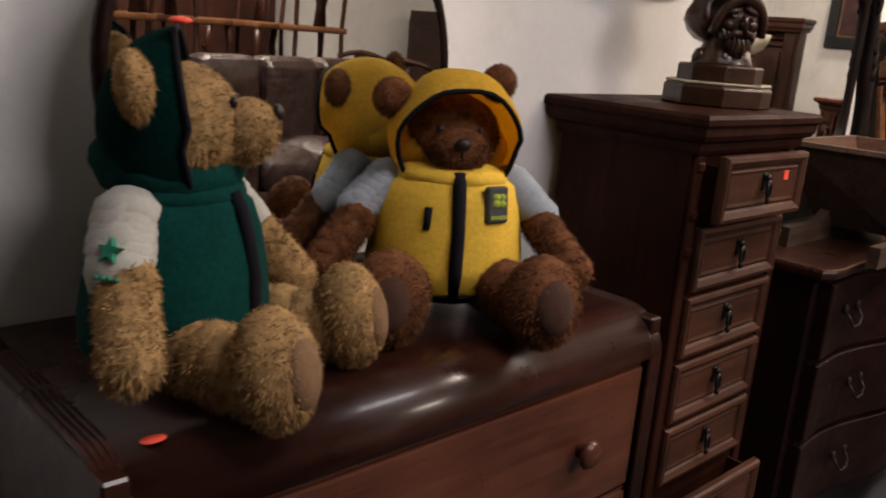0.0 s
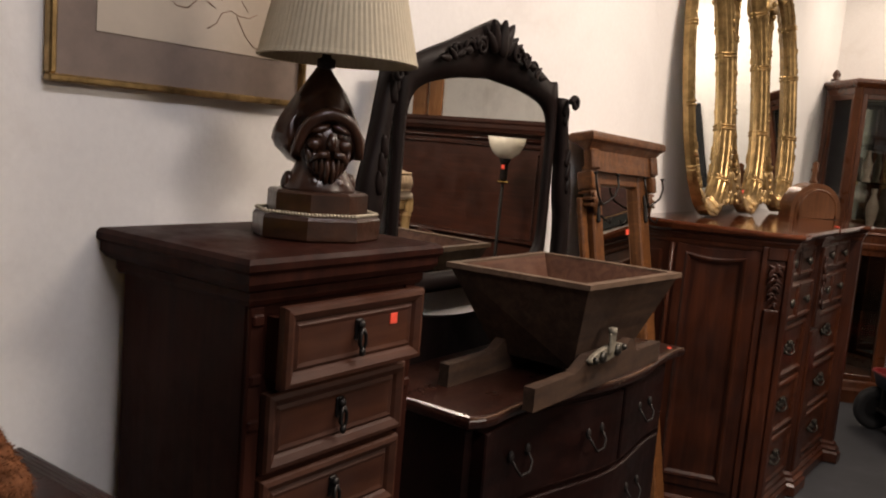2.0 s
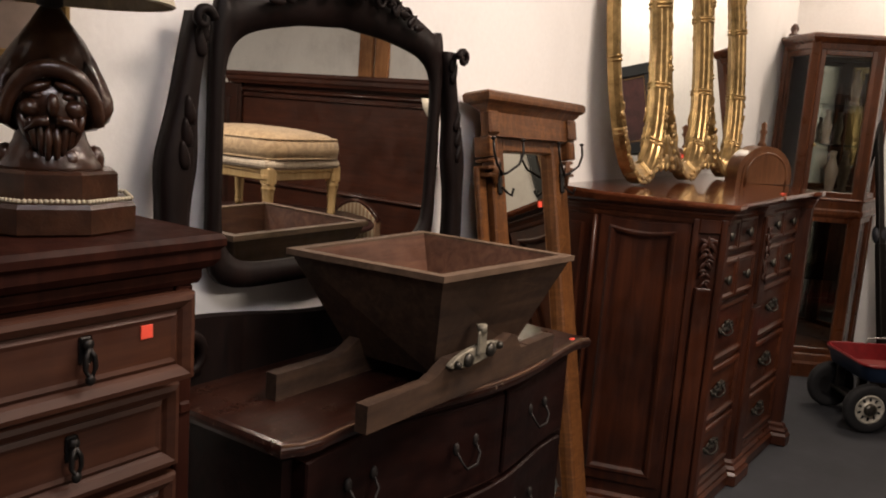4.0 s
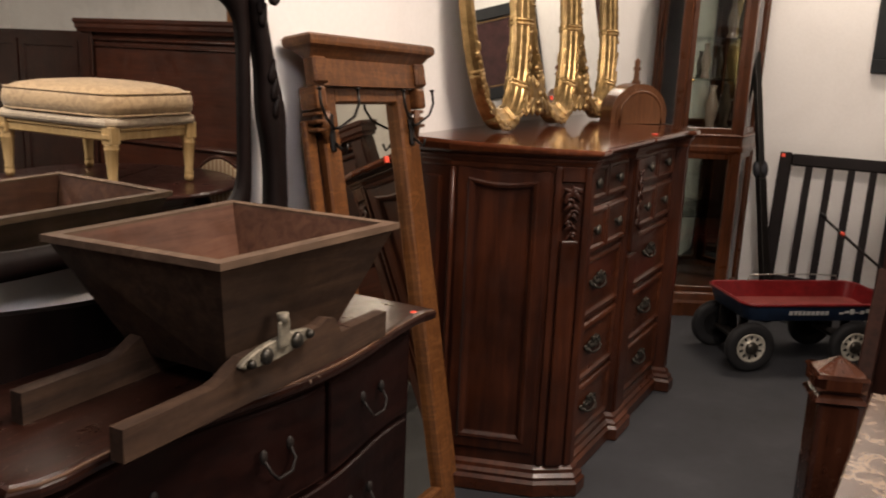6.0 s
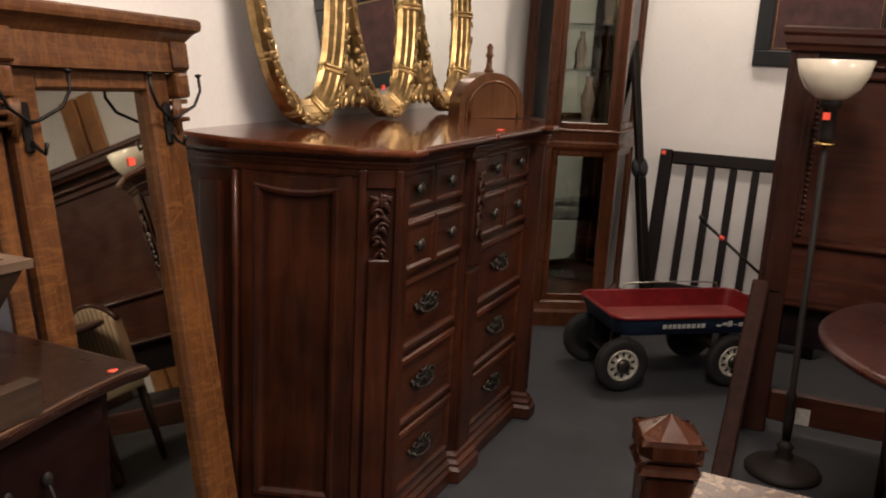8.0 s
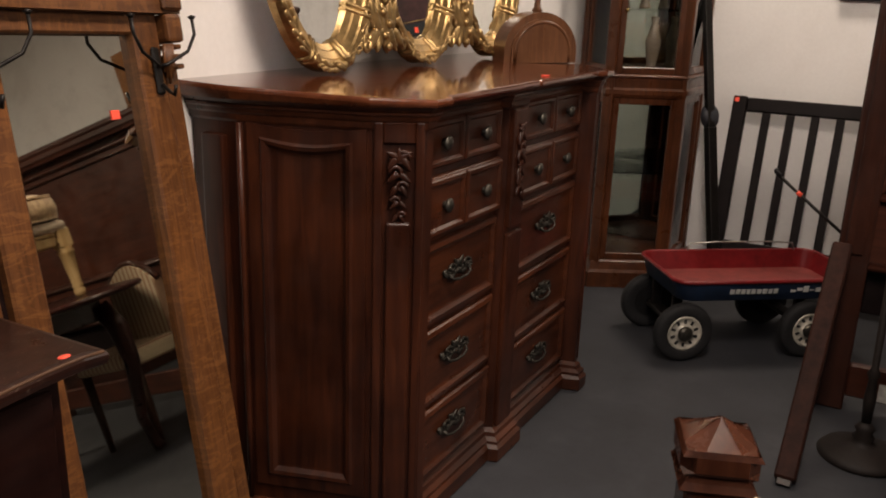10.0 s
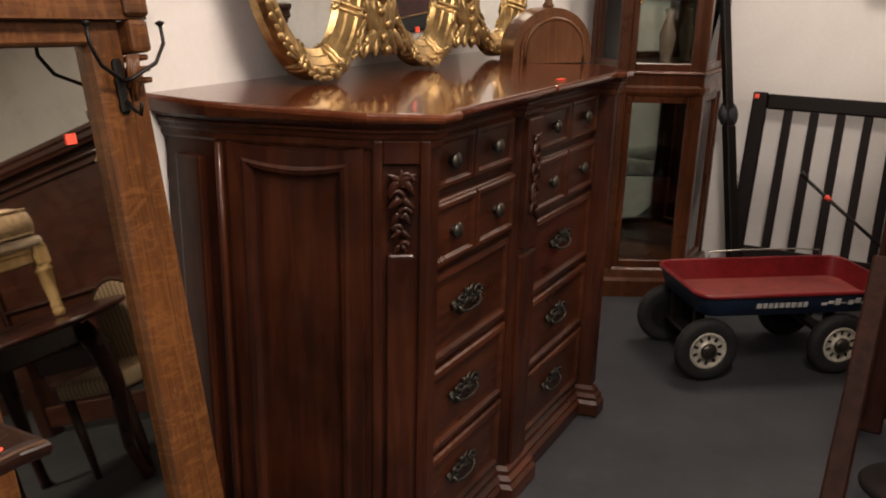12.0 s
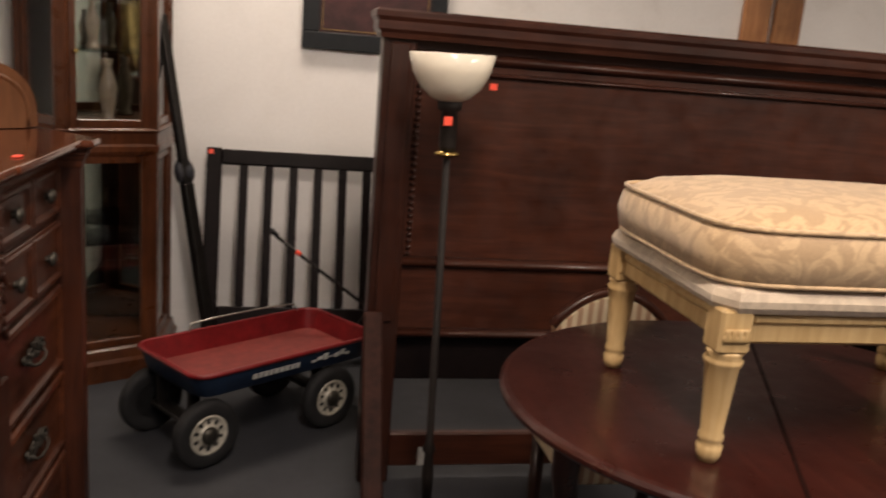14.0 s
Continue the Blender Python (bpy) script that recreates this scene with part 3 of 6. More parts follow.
YW = 2.635
t = thing("serpentine_dresser", at_wall(YW), "old black-brown oak dresser with wavy front and a swinging mirror", "dresser")
bm = bm_new()
mould(bm, serp(-0.455, 0.455, 0.028, 0.05), [(0, 0.16), (0, 0.795)])
part("carcass", bm, EBON, t)
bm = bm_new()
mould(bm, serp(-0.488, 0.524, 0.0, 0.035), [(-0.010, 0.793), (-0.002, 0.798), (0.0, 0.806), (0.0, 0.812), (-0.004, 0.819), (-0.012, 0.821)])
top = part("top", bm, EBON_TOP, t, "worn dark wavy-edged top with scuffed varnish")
# pale bar along the front: worn edge with its highlight put into the colour
bm = bm_new()
tube(bm, [(x, y, 0.8165) for x, y in offset_poly(serp(-0.488, 0.524, 0.0, 0.035), -0.0045)[1:-1]], 0.0034, 6)
part("edge_wear_glint", bm, EDGE_WEAR_GLINT, top, "pale line for the worn edge and its painted highlight")
rows = ((0.595, 0.78), (0.385, 0.58), (0.185, 0.37))
for ri, (z0, z1) in enumerate(rows):
    spans = ((-0.44, 0.10), (0.115, 0.44)) if ri == 0 else ((-0.44, 0.44),)
    for a, b in spans:
        bm = bm_new()
        n = 20
        ring = lambda d, o: [(a + d + (b - a - 2 * d) * i / n, -(front_x((a + d + (b - a - 2 * d) * i / n) / 0.455) - 0.028 + o)) for i in range(n + 1)]
        loops = []
        for d, o in ((0, -0.02), (0, 0.010), (0.006, 0.014), (0.05, 0.014)):
            low = [(x, y, z0 + d * 0.5) for x, y in ring(d * 0.5, o)]
            high = [(x, y, z1 - d * 0.5) for x, y in reversed(ring(d * 0.5, o))]
            loops.append(low + high)
        loft(bm, loops[:3], cap=False, smooth=False)
        lp = loops[2]
        vs = [bm.verts.new(p) for p in lp]
        m_ = len(vs)
        for i in range(n):
            bm.faces.new((vs[i], vs[i + 1], vs[m_ - 2 - i], vs[m_ - 1 - i]))
        d_ = part("drawer", bm, EBON, t)
        bm = bm_new()
        tube(bm, [(a + 0.004 + (b - a - 0.008) * i / n, -(front_x((a + (b - a) * i / n) / 0.455) - 0.028 + 0.012), z0 + 0.004) for i in range(n + 1)], 0.0022, 5)
        part("lip_moulding", bm, EBON_TOP, d_, "worn thin wooden lip")
        for px in ([(a + b) / 2] if ri == 0 and b > 0.3 else [a + (b - a) * 0.27, a + (b - a) * 0.76]):
            y = -(front_x(px / 0.455) - 0.012)
            zc = (z0 + z1) / 2
            bm = bm_new()
            tube(bm, [(px - 0.035, y - 0.004, zc + 0.012), (px - 0.033, y - 0.018, zc - 0.008), (px - 0.018, y - 0.022, zc - 0.026), (px + 0.018, y - 0.022, zc - 0.026), (px + 0.033, y - 0.018, zc - 0.008), (px + 0.035, y - 0.004, zc + 0.012)], 0.003, 6)
            for s in (-1, 1):
                blob(bm, (px + s * 0.035, y - 0.003, zc + 0.016), (0.009, 0.006, 0.014), sub=2)
            part("bail_pull", bm, BRONZE, d_, "dark bronze bail pull")
for sx in (-1, 1):
    for yy in (-0.40, -0.09):
        bm = bm_new()
        pts = [(sx * 0.43, yy, 0.19), (sx * 0.445, yy - 0.012, 0.14), (sx * 0.44, yy - 0.004, 0.09), (sx * 0.43, yy + 0.004, 0.05), (sx * 0.435, yy - 0.006, 0.02), (sx * 0.44, yy - 0.014, 0.004)]
        tube(bm, pts, [0.030, 0.030, 0.023, 0.017, 0.016, 0.020], 10)
        part("leg", bm, EBON, t, "short cabriole leg")
bm = bm_new()
lathe(bm, [(0, 0.8215), (0.010, 0.8215), (0.010, 0.8222), (0, 0.8224)], 12, Matrix.Translation((0.469, -0.431, 0)), 0.7)
part("price_sticker", bm, STICKER, t, "small orange price sticker")
# back rail with scrolls
bm = bm_new()
poly = [(-0.45, 0.82), (0.45, 0.82), (0.45, 0.86)] + [(0.45 - 0.9 * i / 20, 0.93 + 0.02 * math.cos(2 * math.pi * i / 20)) for i in range(1, 20)] + [(-0.45, 0.86)]
loft(bm, [[(x, -0.085, z) for x, z in poly], [(x, -0.055, z) for x, z in poly]], smooth=False)
part("back_rail", bm, BLACKWOOD, t)
for sx in (-1, 1):
    bm = bm_new()
    f = lambda k: (sx * (0.420 + 0.038 * math.sin(math.pi * k ** 0.9) - 0.035 * k), -0.070 + 0.022 * k, 0.84 + 0.66 * k)
    loops = []
    for i in range(25):
        k = i / 24
        p = Vector(f(k))
        w = 0.034 * (1 - 0.45 * k) + 0.012 * math.exp(-((k - 0.6) / 0.1) ** 2)
        h = 0.014
        loops.append([p + Vector((-w, -h, 0)), p + Vector((-w * 0.5, -h * 1.5, 0)), p + Vector((w * 0.5, -h * 1.5, 0)), p + Vector((w, -h, 0)), p + Vector((w, h, 0)), p + Vector((-w, h, 0))])
    loft(bm, loops)
    scroll(bm, (sx * 0.435, -0.10, 0.885), 0.05, 1.4, 0.014, sx)
    scroll(bm, (sx * 0.405, -0.09, 1.485), 0.022, 1.2, 0.010, -sx)
    for k in (0.62, 0.68, 0.74, 0.92, 0.96):
        q = Vector(f(k))
        leaf(bm, (q.x, q.z), (0.2 * sx, 1), 0.028, q.y - 0.02)
    part("harp_post", bm, BLACKWOOD, t, "curved carved mirror post")
# the mirror itself leans back a little
LEAN_M = Matrix.Translation((0.013, -0.042, 1.02))


def sup(a, hw, hh, n, zc):
    c, s = math.cos(a), math.sin(a)
    return hw * math.copysign(abs(c) ** (2 / n), c), zc + hh * math.copysign(abs(s) ** (2 / n), s)


NS = 160
ang = [2 * math.pi * i / NS for i in range(NS)]


def crest(x):
    k = max(0.0, 1 - abs(x) / 0.34)
    return 0.125 * k ** 1.25 + 0.032 * math.exp(-((abs(x) - 0.346) / 0.018) ** 2)


inner = [sup(a, 0.334, 0.236, 7, 0.242) for a in ang]
inner = [(x, z + (0.018 * math.cos(x * 8.5) if z > 0.3 else 0)) for x, z in inner]
outer = [sup(a, 0.362, 0.280, 9, 0.240) for a in ang]
outer = [(x, z + (crest(x) if z > 0.45 else 0)) for x, z in outer]
mid = [((a[0] * 0.5 + b[0] * 0.5), (a[1] * 0.5 + b[1] * 0.5)) for a, b in zip(inner, outer)]
bm = bm_new()
t2 = bm_new()
loft(t2, [[(x, 0.008, z) for x, z in inner], [(x, -0.008, z) for x, z in inner], [(x, -0.013, z) for x, z in mid], [(x, -0.010, z) for x, z in outer], [(x, 0.008, z) for x, z in outer], [(x, 0.008, z) for x, z in inner]], cap=False)
merge(bm, t2, LEAN_M)
fr = part("mirror_frame", bm, BLACKWOOD, t, "black-brown carved swing mirror frame")
bm = bm_new()
t2 = bm_new()
f_ = t2.faces.new([t2.verts.new((x * 1.01, 0.0, z)) for x, z in inner])
ext = bmesh.ops.extrude_face_region(t2, geom=[f_])
bmesh.ops.translate(t2, vec=(0, 0.006, 0), verts=[v for v in ext["geom"] if isinstance(v, bmesh.types.BMVert)])
merge(bm, t2, LEAN_M)
part("mirror_glass", bm, MIRROR, fr, "silvered glass with rounded corners")
bm = bm_new()
t2 = bm_new()
rnd = random.Random(4)
leaf(t2, (0, 0.595), (0, 1), 0.05, -0.032)
for s in (-1, 1):
    leaf(t2, (s * 0.028, 0.60), (s * 0.5, 1), 0.045, -0.028)
    leaf(t2, (s * 0.045, 0.585), (s * 1, 0.8), 0.038, -0.028)
    scroll(t2, (s * 0.085, -0.028, 0.565), 0.026, 1.3, 0.008, s)
    scroll(t2, (s * 0.135, -0.026, 0.555), 0.022, 1.3, 0.007, -s)
    scroll(t2, (s * 0.18, -0.024, 0.545), 0.017, 1.2, 0.006, s)
    for k in range(7):
        x = s * (0.06 + 0.028 * k)
        leaf(t2, (x, 0.59 - 0.012 * k + rnd.uniform(-0.006, 0.006)), (s * rnd.uniform(0.3, 1), rnd.uniform(-0.4, 0.8)), 0.022, -0.026)
merge(bm, t2, LEAN_M)
tagged(part("carved_crest", bm, BLACKWOOD, fr, "carved shell and scroll crest"), kind="stuff")

# ---- dough trough on a cradle ----
t = thing("wooden_trough", at_wall(2.66, 0, 0.821), "weathered wooden hopper trough on notched runners", "trough")
TOP = [(-0.205, -0.475), (0.222, -0.515), (0.20, -0.13), (-0.235, -0.123)]
BOT = [(-0.135, -0.42), (0.135, -0.43), (0.135, -0.22), (-0.135, -0.21)]
bm = bm_new()
ins = offset_poly(TOP, -0.018)
inb = offset_poly(BOT, -0.012)
loft(bm, [[(x, y, 0.245) for x, y in TOP], [(x, y, 0.035) for x, y in BOT]], cap=False, smooth=False)
f_ = bm.faces.new([bm.verts.new((x, y, 0.035)) for x, y in BOT])
part("hopper", bm, TROUGH, t, "tapered plank hopper")
bm = bm_new()
loft(bm, [[(x, y, 0.243) for x, y in ins], [(x, y, 0.055) for x, y in inb]], cap=False, smooth=False)
bm.faces.new([bm.verts.new((x, y, 0.055)) for x, y in inb])
part("lining", bm, TROUGH_RED, t, "reddish stained inside")
bm = bm_new()
loft(bm, [[(x, y, 0.236) for x, y in offset_poly(TOP, 0.004)], [(x, y, 0.248) for x, y in offset_poly(TOP, 0.004)], [(x, y, 0.248) for x, y in ins], [(x, y, 0.236) for x, y in ins]], cap=False, smooth=False)
part("rim", bm, TROUGH_RIM, t, "pale worn rim")
for (x0, y0, x1, y1) in ((-0.385, -0.452, 0.275, -0.452), (-0.38, -0.235, 0.255, -0.215)):
    bm = bm_new()
    n = 30
    top_l, bot_l = [], []
    for i in range(n + 1):
        k = i / n
        x = x0 + (x1 - x0) * k
        h = 0.050 if (k < 0.28 or k > 0.76) else 0.078
        if 0.28 <= k < 0.36:
            h = 0.05 + 0.028 * (k - 0.28) / 0.08
        if 0.68 < k <= 0.74:
            h = 0.078 + 0.012 * math.sin((k - 0.68) / 0.06 * math.pi)
        top_l.append((x, h))
    prof = top_l + [(x1, 0.0), (x0, 0.0)]
    loft(bm, [[(x, y0 - 0.013, z) for x, z in prof], [(x, y0 + 0.013, z) for x, z in prof]], smooth=False)
    part("runner", bm, TROUGH, t, "notched wooden runner")
CX, CH = -0.070, 0.093
bm = bm_new()
lens = [(CX + CH * math.cos(a), 0.076 + 0.018 * math.copysign(abs(math.sin(a)) ** 1.2, math.sin(a)) + 0.005 * math.cos(a)) for a in [2 * math.pi * i / 36 for i in range(36)]]
loft(bm, [[(x, -0.4655, z) for x, z in lens], [(x, -0.473, z) for x, z in lens], [(CX + (x - CX) * 0.96, -0.4755, 0.076 + (z - 0.076) * 0.86) for x, z in lens]], smooth=False)
box(bm, (CX - 0.008, -0.482, 0.076), (CX + 0.022, -0.4755, 0.124), 0.003)
tube(bm, [(CX + 0.007, -0.478, 0.120), (CX + 0.007, -0.476, 0.136)], 0.010, 10)
cp = part("clamp", bm, CLAMPMETAL, t, "cast grey metal clamp plate with bolts")
for bx in (-0.040, 0.048, -0.082, 0.086):
    bm = bm_new()
    r_ = 0.014 if abs(bx) < 0.06 else 0.008
    lathe(bm, [(r_, 0.0), (r_, 0.006), (r_ * 0.7, 0.010), (0.0, 0.011)], 14, Matrix.Translation((CX + bx * CH / 0.105, -0.475, 0.076 + 0.06 * bx)) @ Matrix.Rotation(math.pi / 2, 4, "X"))
    part("bolt", bm, PEWTER, cp, "round dark bolt")
bm = bm_new()
box(bm, (0.15, -0.4655, 0.0498), (0.274, -0.4385, 0.0515), 0.0005)
part("worn_edge", bm, TROUGH, t)

# ---- leaning hall mirror ----
t = thing("hall_mirror", pose(0.286, 3.4085, 0.004, 0, 0, 90) @ pose(0, 0, 0, -10.93, 1.79, 0), "tall golden oak hall mirror with iron hooks, leaning on the wall", "mirror")
for sx in (-1, 1):
    bm = bm_new()
    box(bm, (sx * 0.182 - 0.033, -0.03, 0.0), (sx * 0.182 + 0.033, 0.006, 1.32), 0.005)
    for q in range(5):
        tube(bm, [(sx * 0.218 + 0.006 * (q - 2), -0.036, 1.16 + 0.012 * abs(q - 2)), (sx * 0.218 + 0.005 * (q - 2), -0.046, 1.24)], 0.004, 6)
    st = part("stile", bm, OAK, t)
    bm = bm_new()
    box(bm, (sx * 0.246 - 0.020, -0.014, 0.14), (sx * 0.246 + 0.020, 0.004, 1.22), 0.004)
    part("side_strip", bm, OAK, st, "set-back oak side strip")
    # near-black strip stands in for the shade between stile and side strip
    bm = bm_new()
    box(bm, (sx * 0.2205 - 0.0050, -0.008, 0.14), (sx * 0.2205 + 0.0050, 0.003, 1.22), 0)
    part("groove_shade", bm, EBON, st, "dark strip drawn for the shade in the recess")
    bm = bm_new()
    for z in (1.19, 1.21, 1.23):
        box(bm, (sx * 0.238 - 0.019, -0.045, z), (sx * 0.238 + 0.019, 0.0, z + 0.010), 0.003)
    box(bm, (sx * 0.238 - 0.022, -0.054, 1.243), (sx * 0.238 + 0.022, 0.0, 1.30), 0.008, 2)
    part("capital", bm, OAK, st, "carved oak capital block")
bm = bm_new()
box(bm, (-0.149, -0.026, 1.262), (0.149, 0.006, 1.36), 0.004)
part("top_rail", bm, OAK_H, t)
bm = bm_new()
box(bm, (-0.149, -0.026, 0.02), (0.149, 0.006, 0.14), 0.004)
part("bottom_rail", bm, OAK_H, t)
bm = bm_new()
mould(bm, rect(-0.262, 0.262, -0.05, -0.03), [(0.0, 1.30), (0.0, 1.365), (0.006, 1.372), (0.018, 1.385), (0.03, 1.392), (0.032, 1.400), (0.032, 1.412), (0.026, 1.418)])
for sx in (-1, 1):
    box(bm, (sx * 0.236 - 0.026, -0.062, 1.305), (sx * 0.236 + 0.026, -0.04, 1.368), 0.005)
part("cornice", bm, OAK_H, t, "moulded oak cornice")
bm = bm_new()
box(bm, (-0.152, -0.006, 0.13), (0.152, 0.0, 1.27), 0)
g = part("mirror_glass", bm, OLDMIRROR, t, "slightly clouded old mirror glass")
bm = bm_new()
box(bm, (0.078, -0.0085, 1.10), (0.098, -0.0065, 1.118), 0)
part("price_sticker", bm, STICKER, g, "orange square price sticker")
for sx in (-1, 1):
    bm = bm_new()
    x = sx * 0.190
    box(bm, (x - 0.010, -0.040, 1.14), (x + 0.010, -0.03, 1.235), 0.004)
    for s in (-1, 1):
        pts = [(x, -0.042, 1.196), (x + s * 0.012, -0.052, 1.198), (x + s * 0.060, -0.066, 1.222), (x + s * 0.080, -0.072, 1.255), (x + s * 0.080, -0.072, 1.285)]
        tube(bm, pts, 0.0038, 6)
        lathe(bm, [(0.004, 0), (0.009, 0.006), (0.0, 0.010)], 8, Matrix.Translation(pts[-1]))
    tube(bm, [(x, -0.042, 1.16), (x, -0.056, 1.145), (x, -0.070, 1.135), (x, -0.078, 1.155)], 0.004, 6)
    part("coat_hook", bm, IRON, t, "black iron coat hook")

# ---- large canted chest of drawers ----
t = thing("double_chest", at_wall(4.53, 0, 0, -1.8), "large cherry double chest of drawers with canted panelled sides", "chest")
BODY = [(-0.715, -0.03), (-0.703, -0.157), (-0.602, -0.449), (-0.530, -0.545), (-0.500, -0.545), (-0.482, -0.488), (-0.058, -0.488), (-0.048, -0.516), (0.062, -0.516), (0.072, -0.488), (0.530, -0.488), (0.545, -0.545), (0.566, -0.545), (0.636, -0.449), (0.722, -0.157), (0.735, -0.03)]
# the top follows the body, but spans the drawer recesses more shallowly
SLAB = [(x, -0.520 if y == -0.488 else y) for x, y in BODY]
bm = bm_new()
mould(bm, BODY, [(0, 0.09), (0, 1.085)])
part("carcass", bm, CHERRY_V_SHADED, t)
bm = bm_new()
mould(bm, BODY, [(0.002, 1.050), (0.005, 1.056), (0.006, 1.068), (0.010, 1.073), (0.012, 1.081), (0.016, 1.085), (0.016, 1.090), (0.008, 1.092)])
part("cornice", bm, CHERRY_H, t)
bm = bm_new()
mould(bm, SLAB, [(0.010, 1.090), (0.016, 1.093), (0.022, 1.099), (0.026, 1.104), (0.020, 1.1045)])
part("top_moulding", bm, CHERRY_H, t, "dark moulding under the top")
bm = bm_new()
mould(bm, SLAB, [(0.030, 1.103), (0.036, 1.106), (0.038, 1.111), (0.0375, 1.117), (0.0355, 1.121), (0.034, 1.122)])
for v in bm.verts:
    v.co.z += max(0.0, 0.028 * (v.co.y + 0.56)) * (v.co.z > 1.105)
top = part("top", bm, CHERRY_TOP_LIT, t, "glossy cherry top with shaped moulded edge")
bm = bm_new()
box(bm, (0.16, -0.525, 1.1245), (0.19, -0.509, 1.1265), 0)
part("price_sticker", bm, STICKER, top, "orange price sticker")
bm = bm_new()
mould(bm, BODY, [(0.030, 0.0), (0.034, 0.006), (0.034, 0.045), (0.024, 0.055), (0.026, 0.066), (0.014, 0.076), (0.012, 0.088), (0.0, 0.098)])
part("plinth", bm, CHERRY_H, t, "stepped moulded plinth")
for sx in (-1, 1):
    # canted side: a framed panel
    a, b = (Vector((-0.602, -0.449, 0)), Vector((-0.703, -0.157, 0))) if sx < 0 else (Vector((0.636, -0.449, 0)), Vector((0.722, -0.157, 0)))
    d = (b - a).normalized()
    ln = (b - a).length
    nrm = Vector((d.y, -d.x, 0)) * sx
    M4 = Matrix(((d.x, -nrm.x, 0, a.x), (d.y, -nrm.y, 0, a.y), (0, 0, 1, 0), (0, 0, 0, 1)))
    bm = bm_new()
    t2 = bm_new()
    loops = []
    for dd, o in ((0.022, 0.0), (0.022, 0.009), (0.052, 0.010), (0.058, 0.015), (0.067, 0.013), (0.076, 0.003), (0.082, 0.002)):
        loops.append([(dd - 0.012, -o, 0.12 + dd), (ln - dd, -o, 0.12 + dd), (ln - dd, -o, 1.075 - dd)] + [(dd - 0.012 + (ln - 2 * dd + 0.012) * (1 - i / 8), -o, 1.075 - dd - 0.012 * math.sin(math.pi * i / 8)) for i in range(1, 8)] + [(dd - 0.012, -o, 1.075 - dd)])
    loft(t2, loops, smooth=False)
    merge(bm, t2, M4)
    part("side_panel", bm, CHERRY_V_SHADED, t, "tall framed side panel")
    bm = bm_new()
    tube(bm, [(b.x + sx * 0.002, b.y - 0.004, z) for z in (0.10, 0.30, 0.80, 1.05)], 0.008, 10)
    part("corner_bead", bm, CHERRY_V_SHADED, t, "rounded corner bead")
    bm = bm_new()
    box(bm, (sx * 0.712 - 0.012, -0.125, 0.16), (sx * 0.712 + 0.012, -0.060, 1.02), 0.006, 2)
    part("back_panel", bm, CHERRY_V_SHADED, t, "narrow raised panel next to the wall")
    # diagonal pilaster
    a, b = (Vector((-0.530, -0.545, 0)), Vector((-0.602, -0.449, 0))) if sx < 0 else (Vector((0.566, -0.545, 0)), Vector((0.636, -0.449, 0)))
    d = (b - a).normalized()
    ln = (b - a).length
    nrm = Vector((d.y, -d.x, 0)) * sx
    M4 = Matrix(((d.x, -nrm.x, 0, a.x), (d.y, -nrm.y, 0, a.y), (0, 0, 1, 0), (0, 0, 0, 1)))
    bm = bm_new()
    t2 = bm_new()
    box(t2, (0.004, -0.010, 0.10), (0.024, 0.004, 1.07), 0.005, 2)
    box(t2, (ln - 0.024, -0.010, 0.10), (ln - 0.004, 0.004, 1.07), 0.005, 2)
    box(t2, (0.024, -0.010, 1.022), (ln - 0.024, 0.004, 1.07), 0.004)
    box(t2, (0.032, -0.016, 0.10), (ln - 0.032, 0.004, 0.845), 0.008, 3)
    merge(bm, t2, M4)
    pl = part("pilaster", bm, CHERRY_V_SHADED, t)
    bm = bm_new()
    t2 = bm_new()
    cx = ln / 2
    for k in range(5):
        scroll(t2, (cx + (0.006 if k % 2 else -0.006), -0.010, 0.990 - 0.032 * k), 0.019 - 0.0025 * k, 1.2, 0.0060, 1 if k % 2 else -1)
        for q in (-1, 1):
            leaf(t2, (cx + q * (0.016 - 0.002 * k), 0.978 - 0.031 * k), (q * 0.6, -1 + 0.5 * (k % 2)), 0.020 - 0.002 * k, -0.010)
    for q in (-1, 0, 1):
        leaf(t2, (cx + q * 0.014, 0.998), (q, 0.5), 0.018, -0.010)
    merge(bm, t2, M4)
    tagged(part("carving", bm, CHERRY_V_SHADED, pl, "carved acanthus scroll"), kind="stuff")
bm = bm_new()
box(bm, (-0.040, -0.527, 0.10), (0.054, -0.511, 0.70), 0.006, 2)
box(bm, (-0.034, -0.529, 0.715), (0.048, -0.511, 1.048), 0.004)
pl = part("pilaster", bm, CHERRY_V_SHADED, t)
bm = bm_new()
for k in range(4):
    scroll(bm, (0.007, -0.532, 0.990 - 0.050 * k), 0.015 - 0.002 * k, 1.2, 0.0055, 1 if k % 2 else -1)
    for q in (-1, 1):
        leaf(bm, (0.007 + q * 0.013, 0.972 - 0.050 * k), (q * 0.7, -1), 0.018, -0.531)
        leaf(bm, (0.007 + q * 0.010, 1.000 - 0.050 * k), (q, 0.8), 0.015, -0.531)
    leaf(bm, (0.007 + (0.016 if k % 2 else -0.016), 0.965 - 0.055 * k), (0.5 if k % 2 else -0.5, -1), 0.019, -0.533)
tagged(part("carving", bm, CHERRY_V_SHADED, pl, "carved acanthus scroll"), kind="stuff")


